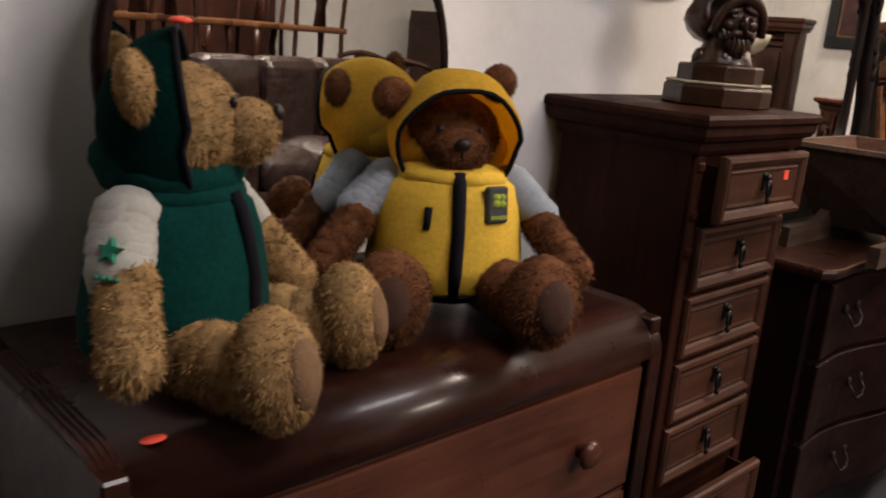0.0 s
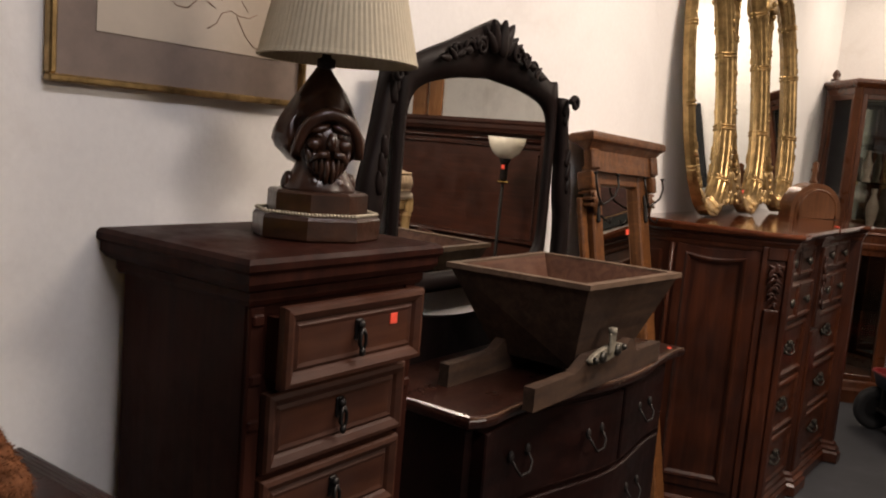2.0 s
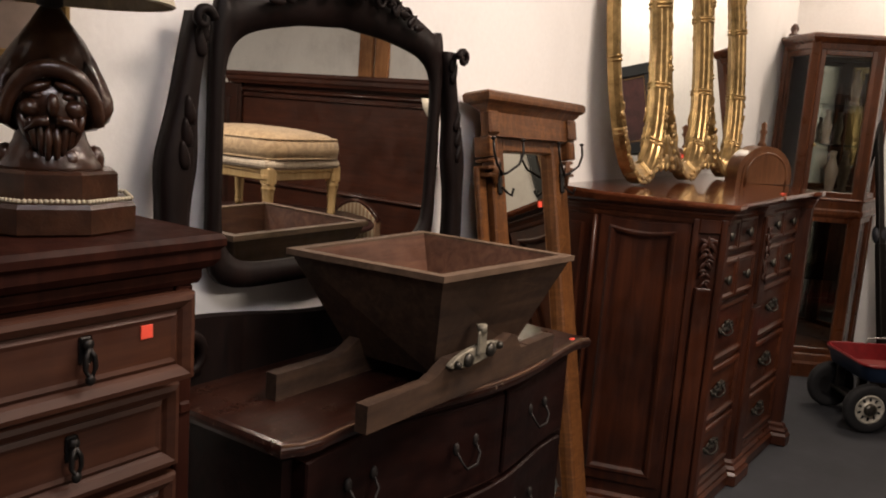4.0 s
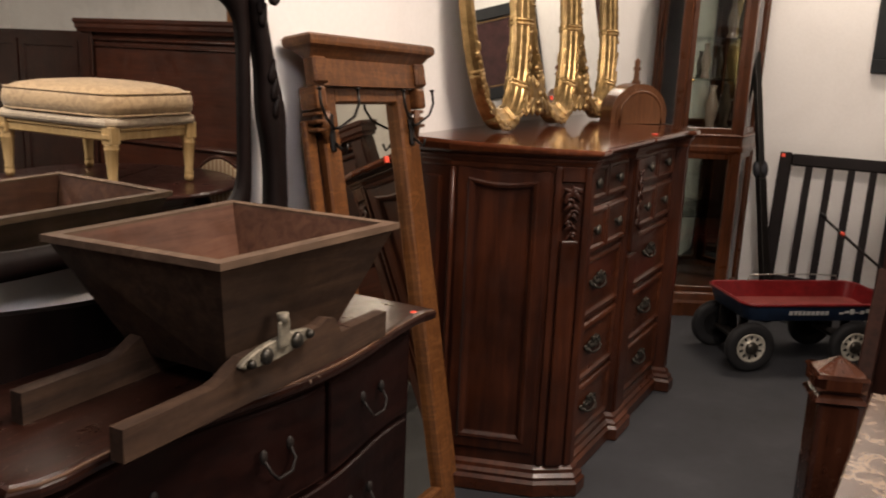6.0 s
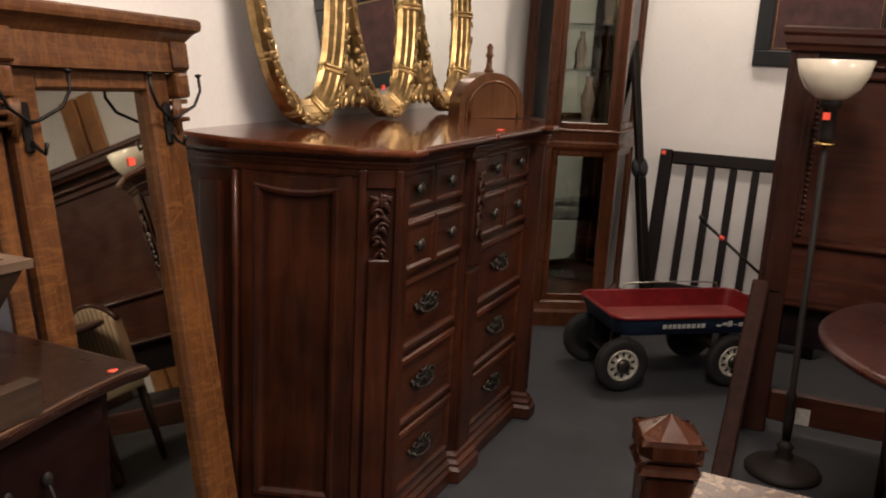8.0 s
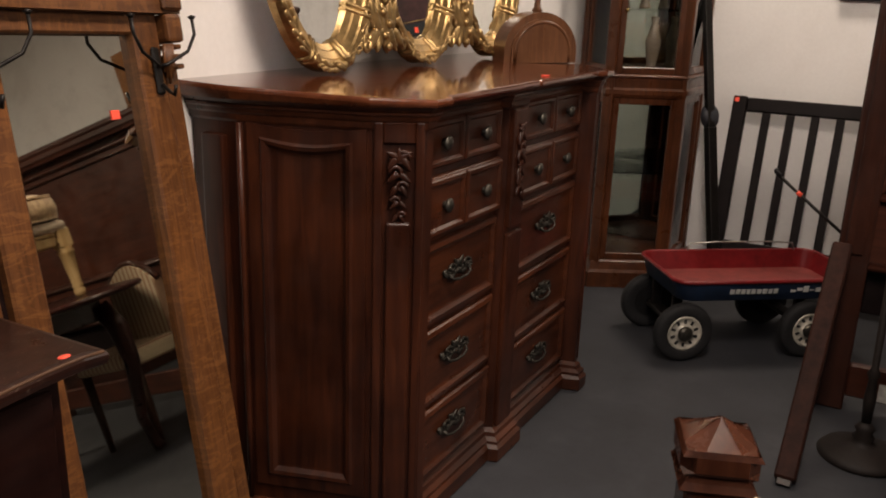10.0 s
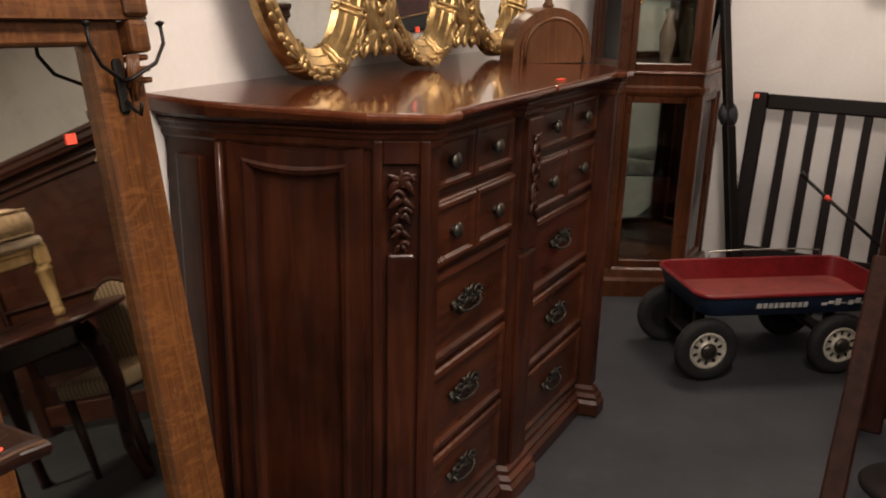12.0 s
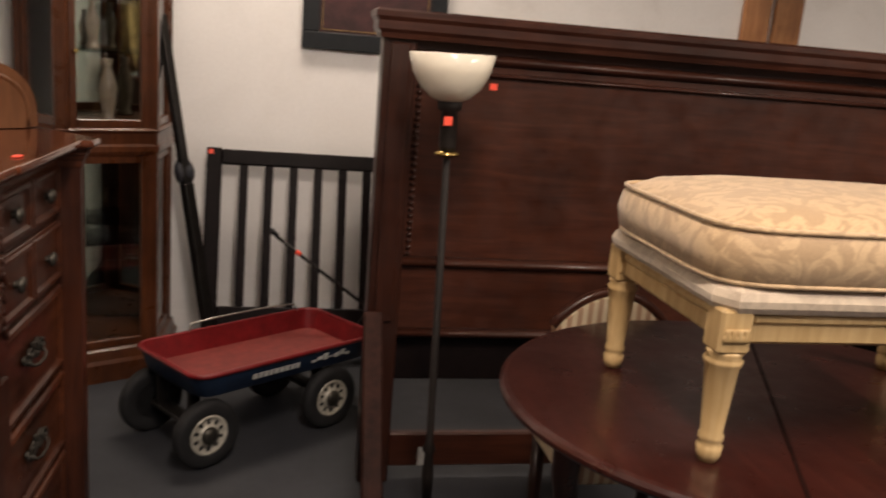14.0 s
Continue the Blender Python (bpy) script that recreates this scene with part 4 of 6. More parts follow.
def fancy_pull(x, y, z):
    b = bm_new()
    rr = random.Random(int(1000 * (x + z + 5)))
    for i in range(11):
        k = -1 + 2 * i / 10
        for q in (-1, 1):
            blob(b, (x + k * 0.046, y - 0.004, z + 0.004 + q * 0.009 * (1.1 - abs(k)) + 0.007 * math.cos(k * 6)), (0.009, 0.006, 0.010 - 0.003 * abs(k) + rr.uniform(-0.001, 0.002)), sub=1)
    for s in (-1, 1):
        scroll(b, (x + s * 0.026, y - 0.009, z + 0.014), 0.013, 1.2, 0.0038, s, n=10)
        scroll(b, (x + s * 0.044, y - 0.008, z + 0.002), 0.009, 1.1, 0.0032, -s, n=10)
        leaf(b, (x + s * 0.010, z + 0.026), (s * 0.5, 1), 0.012, y - 0.006)
    tube(b, [(x - 0.036, y - 0.008, z + 0.002), (x - 0.032, y - 0.018, z - 0.009), (x - 0.012, y - 0.022, z - 0.015), (x, y - 0.023, z - 0.012), (x + 0.012, y - 0.022, z - 0.015), (x + 0.032, y - 0.018, z - 0.009), (x + 0.036, y - 0.008, z + 0.002)], 0.0036, 6)
    for v in b.verts:
        v.co.x, v.co.z = x + 1.42 * (v.co.x - x), z + 1.05 * (v.co.z - z)
    return b


for x0, x1 in ((-0.476, -0.064), (0.078, 0.524)):
    xm = (x0 + x1) / 2
    for ri, (z0, z1) in enumerate(((0.940, 1.060), (0.776, 0.922), (0.545, 0.758), (0.322, 0.527), (0.112, 0.305))):
        out = 0.008 if ri == 1 and x0 < 0 else 0.0
        bm = bm_new()
        if ri < 2:
            box(bm, (x0, -0.497 - out, z0), (x1, -0.483, z1), 0.003)
            d_ = part("drawer", bm, CHERRY_H, t)
            for a, b in ((x0, xm), (xm, x1)):
                bm = bm_new()
                front_panel(bm, a + 0.004, b - 0.004, z0 + 0.004, z1 - 0.004, -0.496 - out, [(0, 0), (0, 0.006), (0.004, 0.010), (0.012, 0.010), (0.018, 0.003), (0.024, 0.003)])
                part("drawer_panel", bm, CHERRY_H, d_)
        else:
            front_panel(bm, x0, x1, z0, z1, -0.487, [(0, 0), (0, 0.010), (0.004, 0.016), (0.016, 0.018), (0.024, 0.010), (0.030, 0.008), (0.034, 0.008)])
            d_ = part("drawer", bm, CHERRY_H, t)
        if ri < 2:
            for cx in ((x0 + xm) / 2, (xm + x1) / 2):
                bm = bm_new()
                lathe(bm, [(0.010, 0), (0.008, 0.004), (0.008, 0.008), (0.017, 0.011), (0.019, 0.016), (0.012, 0.021), (0.0, 0.023)], 16, Matrix.Translation((cx, -0.499 - out, (z0 + z1) / 2)) @ Matrix.Rotation(math.pi / 2, 4, "X"))
                part("knob", bm, PEWTER, d_, "tarnished round metal knob")
        else:
            tagged(part("ornate_pull", fancy_pull(xm - 0.01, -0.497, (z0 + z1) / 2 + 0.004), PULL, d_, "ornate cast metal pull"), kind="stuff")

# ---- triple gilded mirror ----
t = thing("triple_mirror", at_wall(4.615, 0.135, 1.137, -1.5) @ pose(0, 0, 0, -6.0, 0, 0), "three joined oval mirrors in an ornate gilded frame", "mirror")
for ci, cx in enumerate((-0.457, 0.0, 0.457)):
    RX, RZ, ZC = 0.214, 0.520, 0.545
    bm = bm_new()
    n = 96
    pts = []
    for i in range(n + 1):
        a = 2 * math.pi * i / n
        pts.append((cx + RX * math.copysign(abs(math.cos(a)) ** 0.86, math.cos(a)), -0.012, ZC + RZ * math.copysign(abs(math.sin(a)) ** 0.92, math.sin(a))))
    # a broad bevelled moulding with raised bands, stepped up towards its outer edge
    STEP = ((-0.046, -0.010), (-0.046, 0.002), (-0.030, 0.010), (-0.027, 0.015), (-0.009, 0.023), (-0.005, 0.029), (0.008, 0.034), (0.018, 0.029), (0.023, 0.012), (0.023, -0.010))

    def band(i, grow, shift=0.0):
        tg = (Vector(pts[(i + 1) % n]) - Vector(pts[i - 1])).normalized()
        return [(pts[i % n][0] + tg.z * (r + grow * (1 if r > 0 else -0.5)) + tg.x * shift, -0.012 - o - grow, pts[i % n][2] - tg.x * (r + grow * (1 if r > 0 else -0.5)) + tg.z * shift) for r, o in STEP]

    rings = [band(i, 0.0) for i in range(n)]
    loft(bm, rings + [rings[0]], cap=False, smooth=False)
    for q in range(12):
        i = (3 + 8 * q) % n
        for w_ in (-0.007, 0.007):
            loft(bm, [band(i, g, w_ + d) for g, d in ((0.0, -0.006), (0.005, -0.003), (0.005, 0.003), (0.0, 0.006))], cap=False)
    fr = part("oval_frame", bm, GOLD, t, "gilded ringed oval frame")
    bm = bm_new()
    rr = random.Random(30 + ci)
    for i in range(0, n):
        p = pts[i]
        tg = (Vector(pts[(i + 1) % n]) - Vector(pts[i - 1])).normalized()
        low = p[2] < ZC - 0.25
        for _ in range(rr.choice((2, 2, 3)) if low else rr.choice((0, 1, 1))):
            k = rr.uniform(0.000, 0.022)
            leaf(bm, (p[0] + tg.z * k, p[2] - tg.x * k), (tg.x + rr.uniform(-0.5, 0.5), tg.z + rr.uniform(-0.5, 0.5)), rr.uniform(0.011, 0.020 if low else 0.015), -0.044)
    tagged(part("leaf_border", bm, GOLD, fr, "gilded leaf border"), kind="stuff")
    bm = bm_new()
    ring = [(cx + (p[0] - cx) * 0.94, -0.004, ZC + (p[2] - ZC) * 0.97) for p in pts[:-1]]
    f_ = bm.faces.new([bm.verts.new(p) for p in ring])
    ext = bmesh.ops.extrude_face_region(bm, geom=[f_])
    bmesh.ops.translate(bm, vec=(0, 0.005, 0), verts=[v for v in ext["geom"] if isinstance(v, bmesh.types.BMVert)])
    gl = part("mirror_glass", bm, MIRROR, fr, "clear oval mirror glass")
    if ci == 1:
        bm = bm_new()
        box(bm, (0.0, -0.0062, 0.09), (0.016, -0.0046, 0.106), 0)
        part("price_sticker", bm, STICKER, gl, "orange price sticker")
for cx in (-0.2285, 0.2285):
    for zs, zc in ((1, 0.075), (-1, 1.015)):
        bm = bm_new()
        rr = random.Random(int(cx * 8 + zs * 3 + 50))
        for k in range(5):
            x = -0.06 + 0.03 * k
            leaf(bm, (cx + x * 0.7, zc + zs * 0.06), (x * 2.2, zs * 0.3), 0.055, -0.04)
            leaf(bm, (cx + x, zc), (x * 4, -zs * 0.25), 0.040, -0.045)
        for s in (-1, 1):
            scroll(bm, (cx + s * 0.045, -0.045, zc - zs * 0.005), 0.028, 1.3, 0.010, s)
            scroll(bm, (cx + s * 0.085, -0.045, zc - zs * 0.02), 0.020, 1.2, 0.008, -s)
        for k in range(6):
            blob(bm, (cx + rr.uniform(-0.02, 0.02), -0.055, zc + zs * (0.13 - 0.03 * k)), (0.013, 0.012, 0.013), sub=2)
        tagged(part("acanthus", bm, GOLD, t, "gilded acanthus and berry cluster"), kind="stuff")

# ---- arched wooden stand on the chest ----
t = thing("arched_wooden_board", pose(0.305, 5.13, 1.1298, 0, 0, 50) @ Matrix.Diagonal((0.75, 1.5, 0.9, 1)), "rounded brown wooden board with turned handle, on the chest", "board")
for nm, r0, y0, y1 in (("board", 0.142, -0.03, 0.03), ("raised_panel", 0.118, -0.036, -0.028), ("inner_panel", 0.100, -0.039, -0.035)):
    bm = bm_new()
    prof = [(1.28 * r0 * math.cos(a), 0.04 + r0 * math.sin(a)) for a in [math.pi * i / 24 for i in range(25)]]
    prof = [(1.28 * r0, 0.0)] + prof + [(-1.28 * r0, 0.0)]
    loft(bm, [[(x, y0, z) for x, z in prof], [(x, y1, z) for x, z in prof]], smooth=False)
    part(nm, bm, PLATEWOOD, t)
bm = bm_new()
lathe(bm, [(0.012, 0.178), (0.020, 0.186), (0.012, 0.20), (0.010, 0.235), (0.016, 0.25), (0.010, 0.262), (0.013, 0.285), (0.0, 0.30)], 12)
part("handle", bm, PLATEWOOD, t, "turned wooden handle")
bm = bm_new()
pts = [(0.136 * math.cos(a), -0.034, 0.04 + 0.106 * math.sin(a)) for a in [math.pi * i / 24 for i in range(25)]]
tube(bm, [(0.136, -0.034, 0.004)] + pts + [(-0.136, -0.034, 0.004)], 0.008, 8)
part("moulding", bm, PLATEWOOD, t)

# ---- glass curio cabinet ----
t = thing("curio_cabinet", pose(0, 0, 0), "tall cherry glass-door curio cabinet in the corner", "cabinet")
M_, R_ = (0.250, 6.21), (0.545, 6.37)
PL = [(0.045, 6.46), M_, R_, (0.56, 6.69), (0.045, 6.69)]


def cab_post(p, w, z0, z1):
    b = bm_new()
    box(b, (p[0] - w, p[1] - w, z0), (p[0] + w, p[1] + w, z1), 0.004)
    return b


for p, w in ((PL[0], 0.022), (M_, 0.024), (R_, 0.024), (PL[3], 0.02)):
    part("post", cab_post(p, w, 0.10, 1.87), CURIO, t)
for nm, lev in (("base", [(0.045, 0.0), (0.045, 0.075), (0.035, 0.09), (0.028, 0.125), (0.01, 0.135)]), ("middle_rail", [(0.022, 0.915), (0.03, 0.93), (0.03, 0.95), (0.024, 0.96), (0.024, 1.0), (0.034, 1.012), (0.022, 1.02)]),
                ("cornice", [(0.02, 1.815), (0.022, 1.845), (0.034, 1.855), (0.044, 1.875), (0.044, 1.89), (0.03, 1.898)])):
    bm = bm_new()
    mould(bm, PL, lev)
    part(nm, bm, CURIO, t)
bm = bm_new()
lathe(bm, [(0.03, 1.898), (0.03, 1.915), (0.016, 1.92), (0.026, 1.945), (0.012, 1.97), (0.0, 1.975)], 10, Matrix.Translation((0.06, 6.47, 0)))
part("finial", bm, CURIO, t)
for (a, b) in ((PL[0], M_), (M_, R_), (R_, PL[3])):
    av, bv = Vector((*a, 0)), Vector((*b, 0))
    d = (bv - av).normalized()
    ln = (bv - av).length
    M4 = Matrix(((d.x, -d.y, 0, a[0]), (d.y, d.x, 0, a[1]), (0, 0, 1, 0), (0, 0, 0, 1)))
    for z0, z1 in ((0.135, 0.915), (1.02, 1.815)):
        bm = bm_new()
        t2 = bm_new()
        for x in (0.034, ln - 0.034):
            box(t2, (x - 0.014, -0.014, z0), (x + 0.014, 0.01, z1), 0.003)
        for z in (z0 + 0.016, z1 - 0.016):
            box(t2, (0.048, -0.014, z - 0.016), (ln - 0.048, 0.01, z + 0.016), 0.003)
        merge(bm, t2, M4)
        dr = part("door", bm, CURIO, t)
        bm = bm_new()
        t2 = bm_new()
        box(t2, (0.045, -0.004, z0 + 0.03), (ln - 0.045, 0.0, z1 - 0.03), 0)
        merge(bm, t2, M4)
        part("pane", bm, GLASS, dr, "clear glass pane").visible_shadow = False
bm = bm_new()
box(bm, (0.07, 6.672, 0.14), (0.535, 6.678, 1.81), 0)
part("mirror_back", bm, CABINETMIRROR, t, "mirrored back panel")
for z in (0.55, 1.30, 1.52):
    bm = bm_new()
    mould(bm, [(0.075, 6.47), (0.26, 6.25), (0.52, 6.39), (0.53, 6.66), (0.075, 6.66)], [(0, z), (0, z + 0.008)])
    part("shelf", bm, GLASS, t, "glass shelf").visible_shadow = False
bm = bm_new()
lathe(bm, [(0.003, 0), (0.006, 0.004), (0.010, 0.012), (0.0, 0.02)], 10, Matrix.Translation((0.302, 6.215, 1.30)) @ Matrix.Rotation(math.pi / 2, 4, "X"))
part("door_knob", bm, BRASS, t, "small brass knob")
# simple turned shapes added in place of the pale figurines
for vx, vy, vz, k in ((0.36, 6.48, 1.021, 1.0), (0.30, 6.50, 1.309, 0.75), (0.42, 6.52, 1.529, 0.8), (0.20, 6.52, 1.309, 0.6)):
    bm = bm_new()
    lathe(bm, [(0.0, 0), (0.034 * k, 0.0), (0.036 * k, 0.01), (0.022 * k, 0.03), (0.030 * k, 0.08 * k), (0.038 * k, 0.14 * k), (0.022 * k, 0.19 * k), (0.014 * k, 0.22 * k), (0.022 * k, 0.25 * k), (0.0, 0.255 * k)], 16)
    single("vase", bm, CERAMIC, pose(vx, vy, vz), "slender turned stand-in for a pale figurine in the glass cabinet", "vase", "cabinet vases")

# ---- framed pictures ----
t = thing("framed_drawing", at_wall(1.76, 0.0, 1.392), "large sepia drawing in a thin gold frame with mauve mat", "picture")
W_, H_ = 0.53, 0.70
bm = bm_new()
for a, b in (((-W_ / 2, -0.022, 0), (W_ / 2, -0.002, 0.012)), ((-W_ / 2, -0.022, H_ - 0.012), (W_ / 2, -0.002, H_)), ((-W_ / 2, -0.022, 0.012), (-W_ / 2 + 0.012, -0.002, H_ - 0.012)), ((W_ / 2 - 0.012, -0.022, 0.012), (W_ / 2, -0.002, H_ - 0.012))):
    box(bm, a, b, 0.003)
part("gold_frame", bm, GOLD, t, "thin gold frame")
bm = bm_new()
box(bm, (-W_ / 2 + 0.011, -0.010, 0.011), (W_ / 2 - 0.011, -0.003, H_ - 0.011), 0)
part("mat", bm, MATBOARD, t, "mauve-grey mat board")
bm = bm_new()
box(bm, (-W_ / 2 + 0.08, -0.012, 0.085), (W_ / 2 - 0.06, -0.0105, H_ - 0.07), 0)
sh = part("drawing_paper", bm, PAPER, t, "cream paper")
bm = bm_new()
rr = random.Random(9)
for i in range(16):
    x, z = rr.uniform(-0.13, 0.15), rr.uniform(0.14, 0.55)
    a = rr.uniform(0, 6.28)
    pts = [(x, -0.0123, z)]
    for k in range(6):
        a += rr.uniform(-0.7, 0.7)
        x, z = min(0.19, max(-0.17, x + 0.022 * math.cos(a))), max(0.10, z + 0.022 * math.sin(a))
        pts.append((x, -0.0123, z))
    tube(bm, pts, 0.0009, 4)
part("crayon_lines", bm, SKETCH, sh, "faint sepia crayon lines")

t = thing("framed_print", pose(1.12, FAR, 1.375), "dark red print in a wide black frame", "picture")
bm = bm_new()
for a, b in (((0, -0.03, 0), (0.64, -0.002, 0.075)), ((0, -0.03, 0.525), (0.64, -0.002, 0.60)), ((0, -0.03, 0.075), (0.075, -0.002, 0.525)), ((0.565, -0.03, 0.075), (0.64, -0.002, 0.525))):
    box(bm, a, b, 0.004)
part("black_frame", bm, BLACKFRAME, t)
bm = bm_new()
box(bm, (0.074, -0.014, 0.074), (0.566, -0.003, 0.526), 0)
pr = part("print", bm, REDPRINT, t)
bm = bm_new()
for a, b in (((0.085, -0.0165, 0.085), (0.555, -0.0145, 0.089)), ((0.085, -0.0165, 0.511), (0.555, -0.0145, 0.515)), ((0.085, -0.0165, 0.089), (0.089, -0.0145, 0.511)), ((0.551, -0.0165, 0.089), (0.555, -0.0145, 0.511))):
    box(bm, a, b, 0)
part("fillet", bm, GOLD, pr, "thin gilt line")

# ---- antique headboard ----
t = thing("antique_headboard", pose(1.33, 5.42, 0), "huge dark oak panelled antique headboard", "headboard")
bm = bm_new()
box(bm, (0.0, -0.035, 0.0), (0.10, 0.06, 1.50), 0.006)
box(bm, (0.02, -0.045, 0.56), (0.08, -0.034, 1.42), 0.005)
pst = part("post", bm, BED_V, t)
bm = bm_new()
box(bm, (2.10, -0.035, 0.0), (2.20, 0.06, 1.50), 0.006)
box(bm, (2.12, -0.045, 0.56), (2.18, -0.034, 1.42), 0.005)
part("post", bm, BED_V, t)
bm = bm_new()
mould(bm, rect(-0.01, 2.21, -0.055, 0.07), [(0, 1.43), (0.004, 1.445), (0.012, 1.455), (0.012, 1.478), (0.020, 1.490), (0.020, 1.505), (0.012, 1.512)])
part("crest_rail", bm, BED_H, t, "moulded crest rail")
bm = bm_new()
box(bm, (0.10, -0.01, 0.50), (2.10, 0.03, 1.44), 0)
pn = part("panel", bm, BED_H, t, "broad veneered panel")
bm = bm_new()
box(bm, (0.335, -0.0125, 1.300), (0.358, -0.0105, 1.320), 0)
part("price_sticker", bm, STICKER, pn, "small orange price sticker")
bm = bm_new()
prof = [(-0.01, 0.0), (-0.02, 0.006), (-0.034, 0.012), (-0.034, 0.022), (-0.02, 0.03), (-0.01, 0.036)]
for z in (1.37, 0.735):
    grid_extrude(bm, [(y, z + zz) for y, zz in prof], 0.10, 2.10)
grid_extrude(bm, [(y * 0.8, 1.335 + zz * 0.5) for y, zz in prof], 0.10, 2.10)
grid_extrude(bm, [(y * 0.9, 0.50 + zz) for y, zz in prof], 0.10, 2.10)
part("moulding", bm, BED_H, t, "horizontal panel moulding")
bm = bm_new()
for k in range(28):
    blob(bm, (0.118, -0.014, 0.76 + 0.02 * k), (0.010, 0.008, 0.009), sub=1)
tagged(part("beading", bm, BED_V, t, "carved bead strip"), kind="stuff")
bm = bm_new()
box(bm, (0.10, 0.02, 0.345), (2.10, 0.045, 0.505), 0.004)
part("lower_board", bm, BLACKPAINT, t, "black unfinished lower board")
bm = bm_new()
box(bm, (0.10, -0.02, 0.05), (2.10, 0.012, 0.17), 0.006)
rl = part("lower_rail", bm, BED_H, t)
bm = bm_new()
box(bm, (0.20, -0.0225, 0.055), (0.25, -0.0205, 0.12), 0)
part("paper_label", bm, WHITEPAINT, rl, "torn white paper label")
# bed side rails propped against the headboard
t = thing("bed_rail", Matrix.Translation((1.315, 4.76, 0.0)) @ Vector((0.03, 0.60, 0.60)).to_track_quat("Z", "X").to_matrix().to_4x4(), "short dark wooden bed rail propped against the headboard", "bed rail")
bm = bm_new()
box(bm, (-0.022, -0.03, 0.02), (0.022, 0.03, 0.84), 0.006)
part("rail", bm, DULLWOOD, t)
bm = bm_new()
box(bm, (-0.014, -0.02, 0.0), (0.014, 0.02, 0.02), 0.002)
part("peg", bm, IRON, t, "iron rail peg")

# ---- torchiere ----
t = thing("floor_lamp", pose(1.505, 5.07, 0, 0, -1.2, 0), "bronze torchiere floor lamp with a white glass bowl shade", "floor lamp")
bm = bm_new()
lathe(bm, [(0.0, 0), (0.125, 0), (0.128, 0.012), (0.115, 0.026), (0.08, 0.036), (0.045, 0.046), (0.025, 0.058), (0.032, 0.07), (0.022, 0.085), (0.03, 0.10), (0.014, 0.12)], 32)
part("base", bm, BRONZE, t, "round stepped bronze base")
bm = bm_new()
lathe(bm, [(0.014, 0.115), (0.018, 0.20), (0.012, 0.26), (0.02, 0.28), (0.011, 0.30), (0.0105, 1.12), (0.0, 1.13)], 14)
part("stem", bm, BRONZE, t)
bm = bm_new()
lathe(bm, [(0.010, 1.128), (0.034, 1.134), (0.036, 1.14), (0.020, 1.146), (0.0, 1.15)], 18)
part("collar", bm, BRASS, t, "bright brass collar")
bm = bm_new()
lathe(bm, [(0.020, 1.145), (0.024, 1.16), (0.022, 1.25), (0.032, 1.255), (0.034, 1.285), (0.0, 1.29)], 18)
sk = part("socket", bm, BRONZE, t)
bm = bm_new()
box(bm, (-0.018, -0.0275, 1.215), (0.004, -0.024, 1.238), 0)
part("price_sticker", bm, STICKER, sk, "orange price sticker")
bm = bm_new()
outp = [(0.030, 1.275), (0.050, 1.284), (0.080, 1.310), (0.102, 1.350), (0.114, 1.398)]
lathe(bm, outp + [(r - 0.005, z + 0.002) for r, z in reversed(outp)], 36)
part("shade", bm, MILK, t, "white milk glass bowl shade")

# ---- oval table and bench on it ----
t = thing("oval_table", pose(2.12, 4.42, 0), "red-brown mahogany oval drop-leaf table", "table")
ell = [(0.60 * math.cos(a), 0.55 * math.sin(a)) for a in [2 * math.pi * i / 72 for i in range(72)]]
bm = bm_new()
mould(bm, ell, [(-0.022, 0.694), (-0.006, 0.697), (0.0, 0.704), (0.0, 0.711), (-0.006, 0.718), (-0.016, 0.720)])
part("tabletop", bm, TABLE, t)
bm = bm_new()
box(bm, (-0.004, -0.52, 0.7198), (0.004, 0.52, 0.7212), 0, m=Matrix.Rotation(math.radians(-24), 4, "Z"))
part("leaf_joint", bm, EBON, t, "dark joint between leaves")
bm = bm_new()
box(bm, (-0.32, -0.24, 0.60), (0.32, 0.24, 0.695), 0.006)
part("apron", bm, TABLE, t)
for sx in (-1, 1):
    for sy in (-1, 1):
        bm = bm_new()
        tube(bm, [(sx * 0.31, sy * 0.23, 0.66), (sx * 0.345, sy * 0.26, 0.55), (sx * 0.35, sy * 0.265, 0.40), (sx * 0.32, sy * 0.24, 0.15), (sx * 0.335, sy * 0.255, 0.03), (sx * 0.345, sy * 0.265, 0.004)], [0.04, 0.045, 0.034, 0.022, 0.022, 0.03], 12)
        part("leg", bm, TABLE, t, "cabriole leg")

t = thing("upholstered_bench", pose(1.82, 4.14, 0.721), "cream bench with damask cushion and carved legs, set on a table", "bench")
BW, BD = 0.72, 0.46
for x in (0.0, BW):
    for y in (0.0, BD):
        bm = bm_new()
        lathe(bm, [(0.0, 0), (0.017, 0.0), (0.022, 0.012), (0.024, 0.03), (0.018, 0.034), (0.023, 0.042), (0.023, 0.05), (0.020, 0.056), (0.030, 0.18), (0.033, 0.186), (0.035, 0.194), (0.028, 0.20), (0.033, 0.206), (0.030, 0.212)], 16, Matrix.Translation((x, y, 0)), mi=0)
        box(bm, (x - 0.030, y - 0.030, 0.21), (x + 0.030, y + 0.030, 0.29), 0.005)
        for s in (-1, 1):
            for q in range(4):
                leaf(bm, (x - 0.018 + 0.012 * q, 0.245), (0.3 * s, 1), 0.014, y - 0.031)
        part("leg", bm, CREAMLEG, t, "tapered carved cream leg")
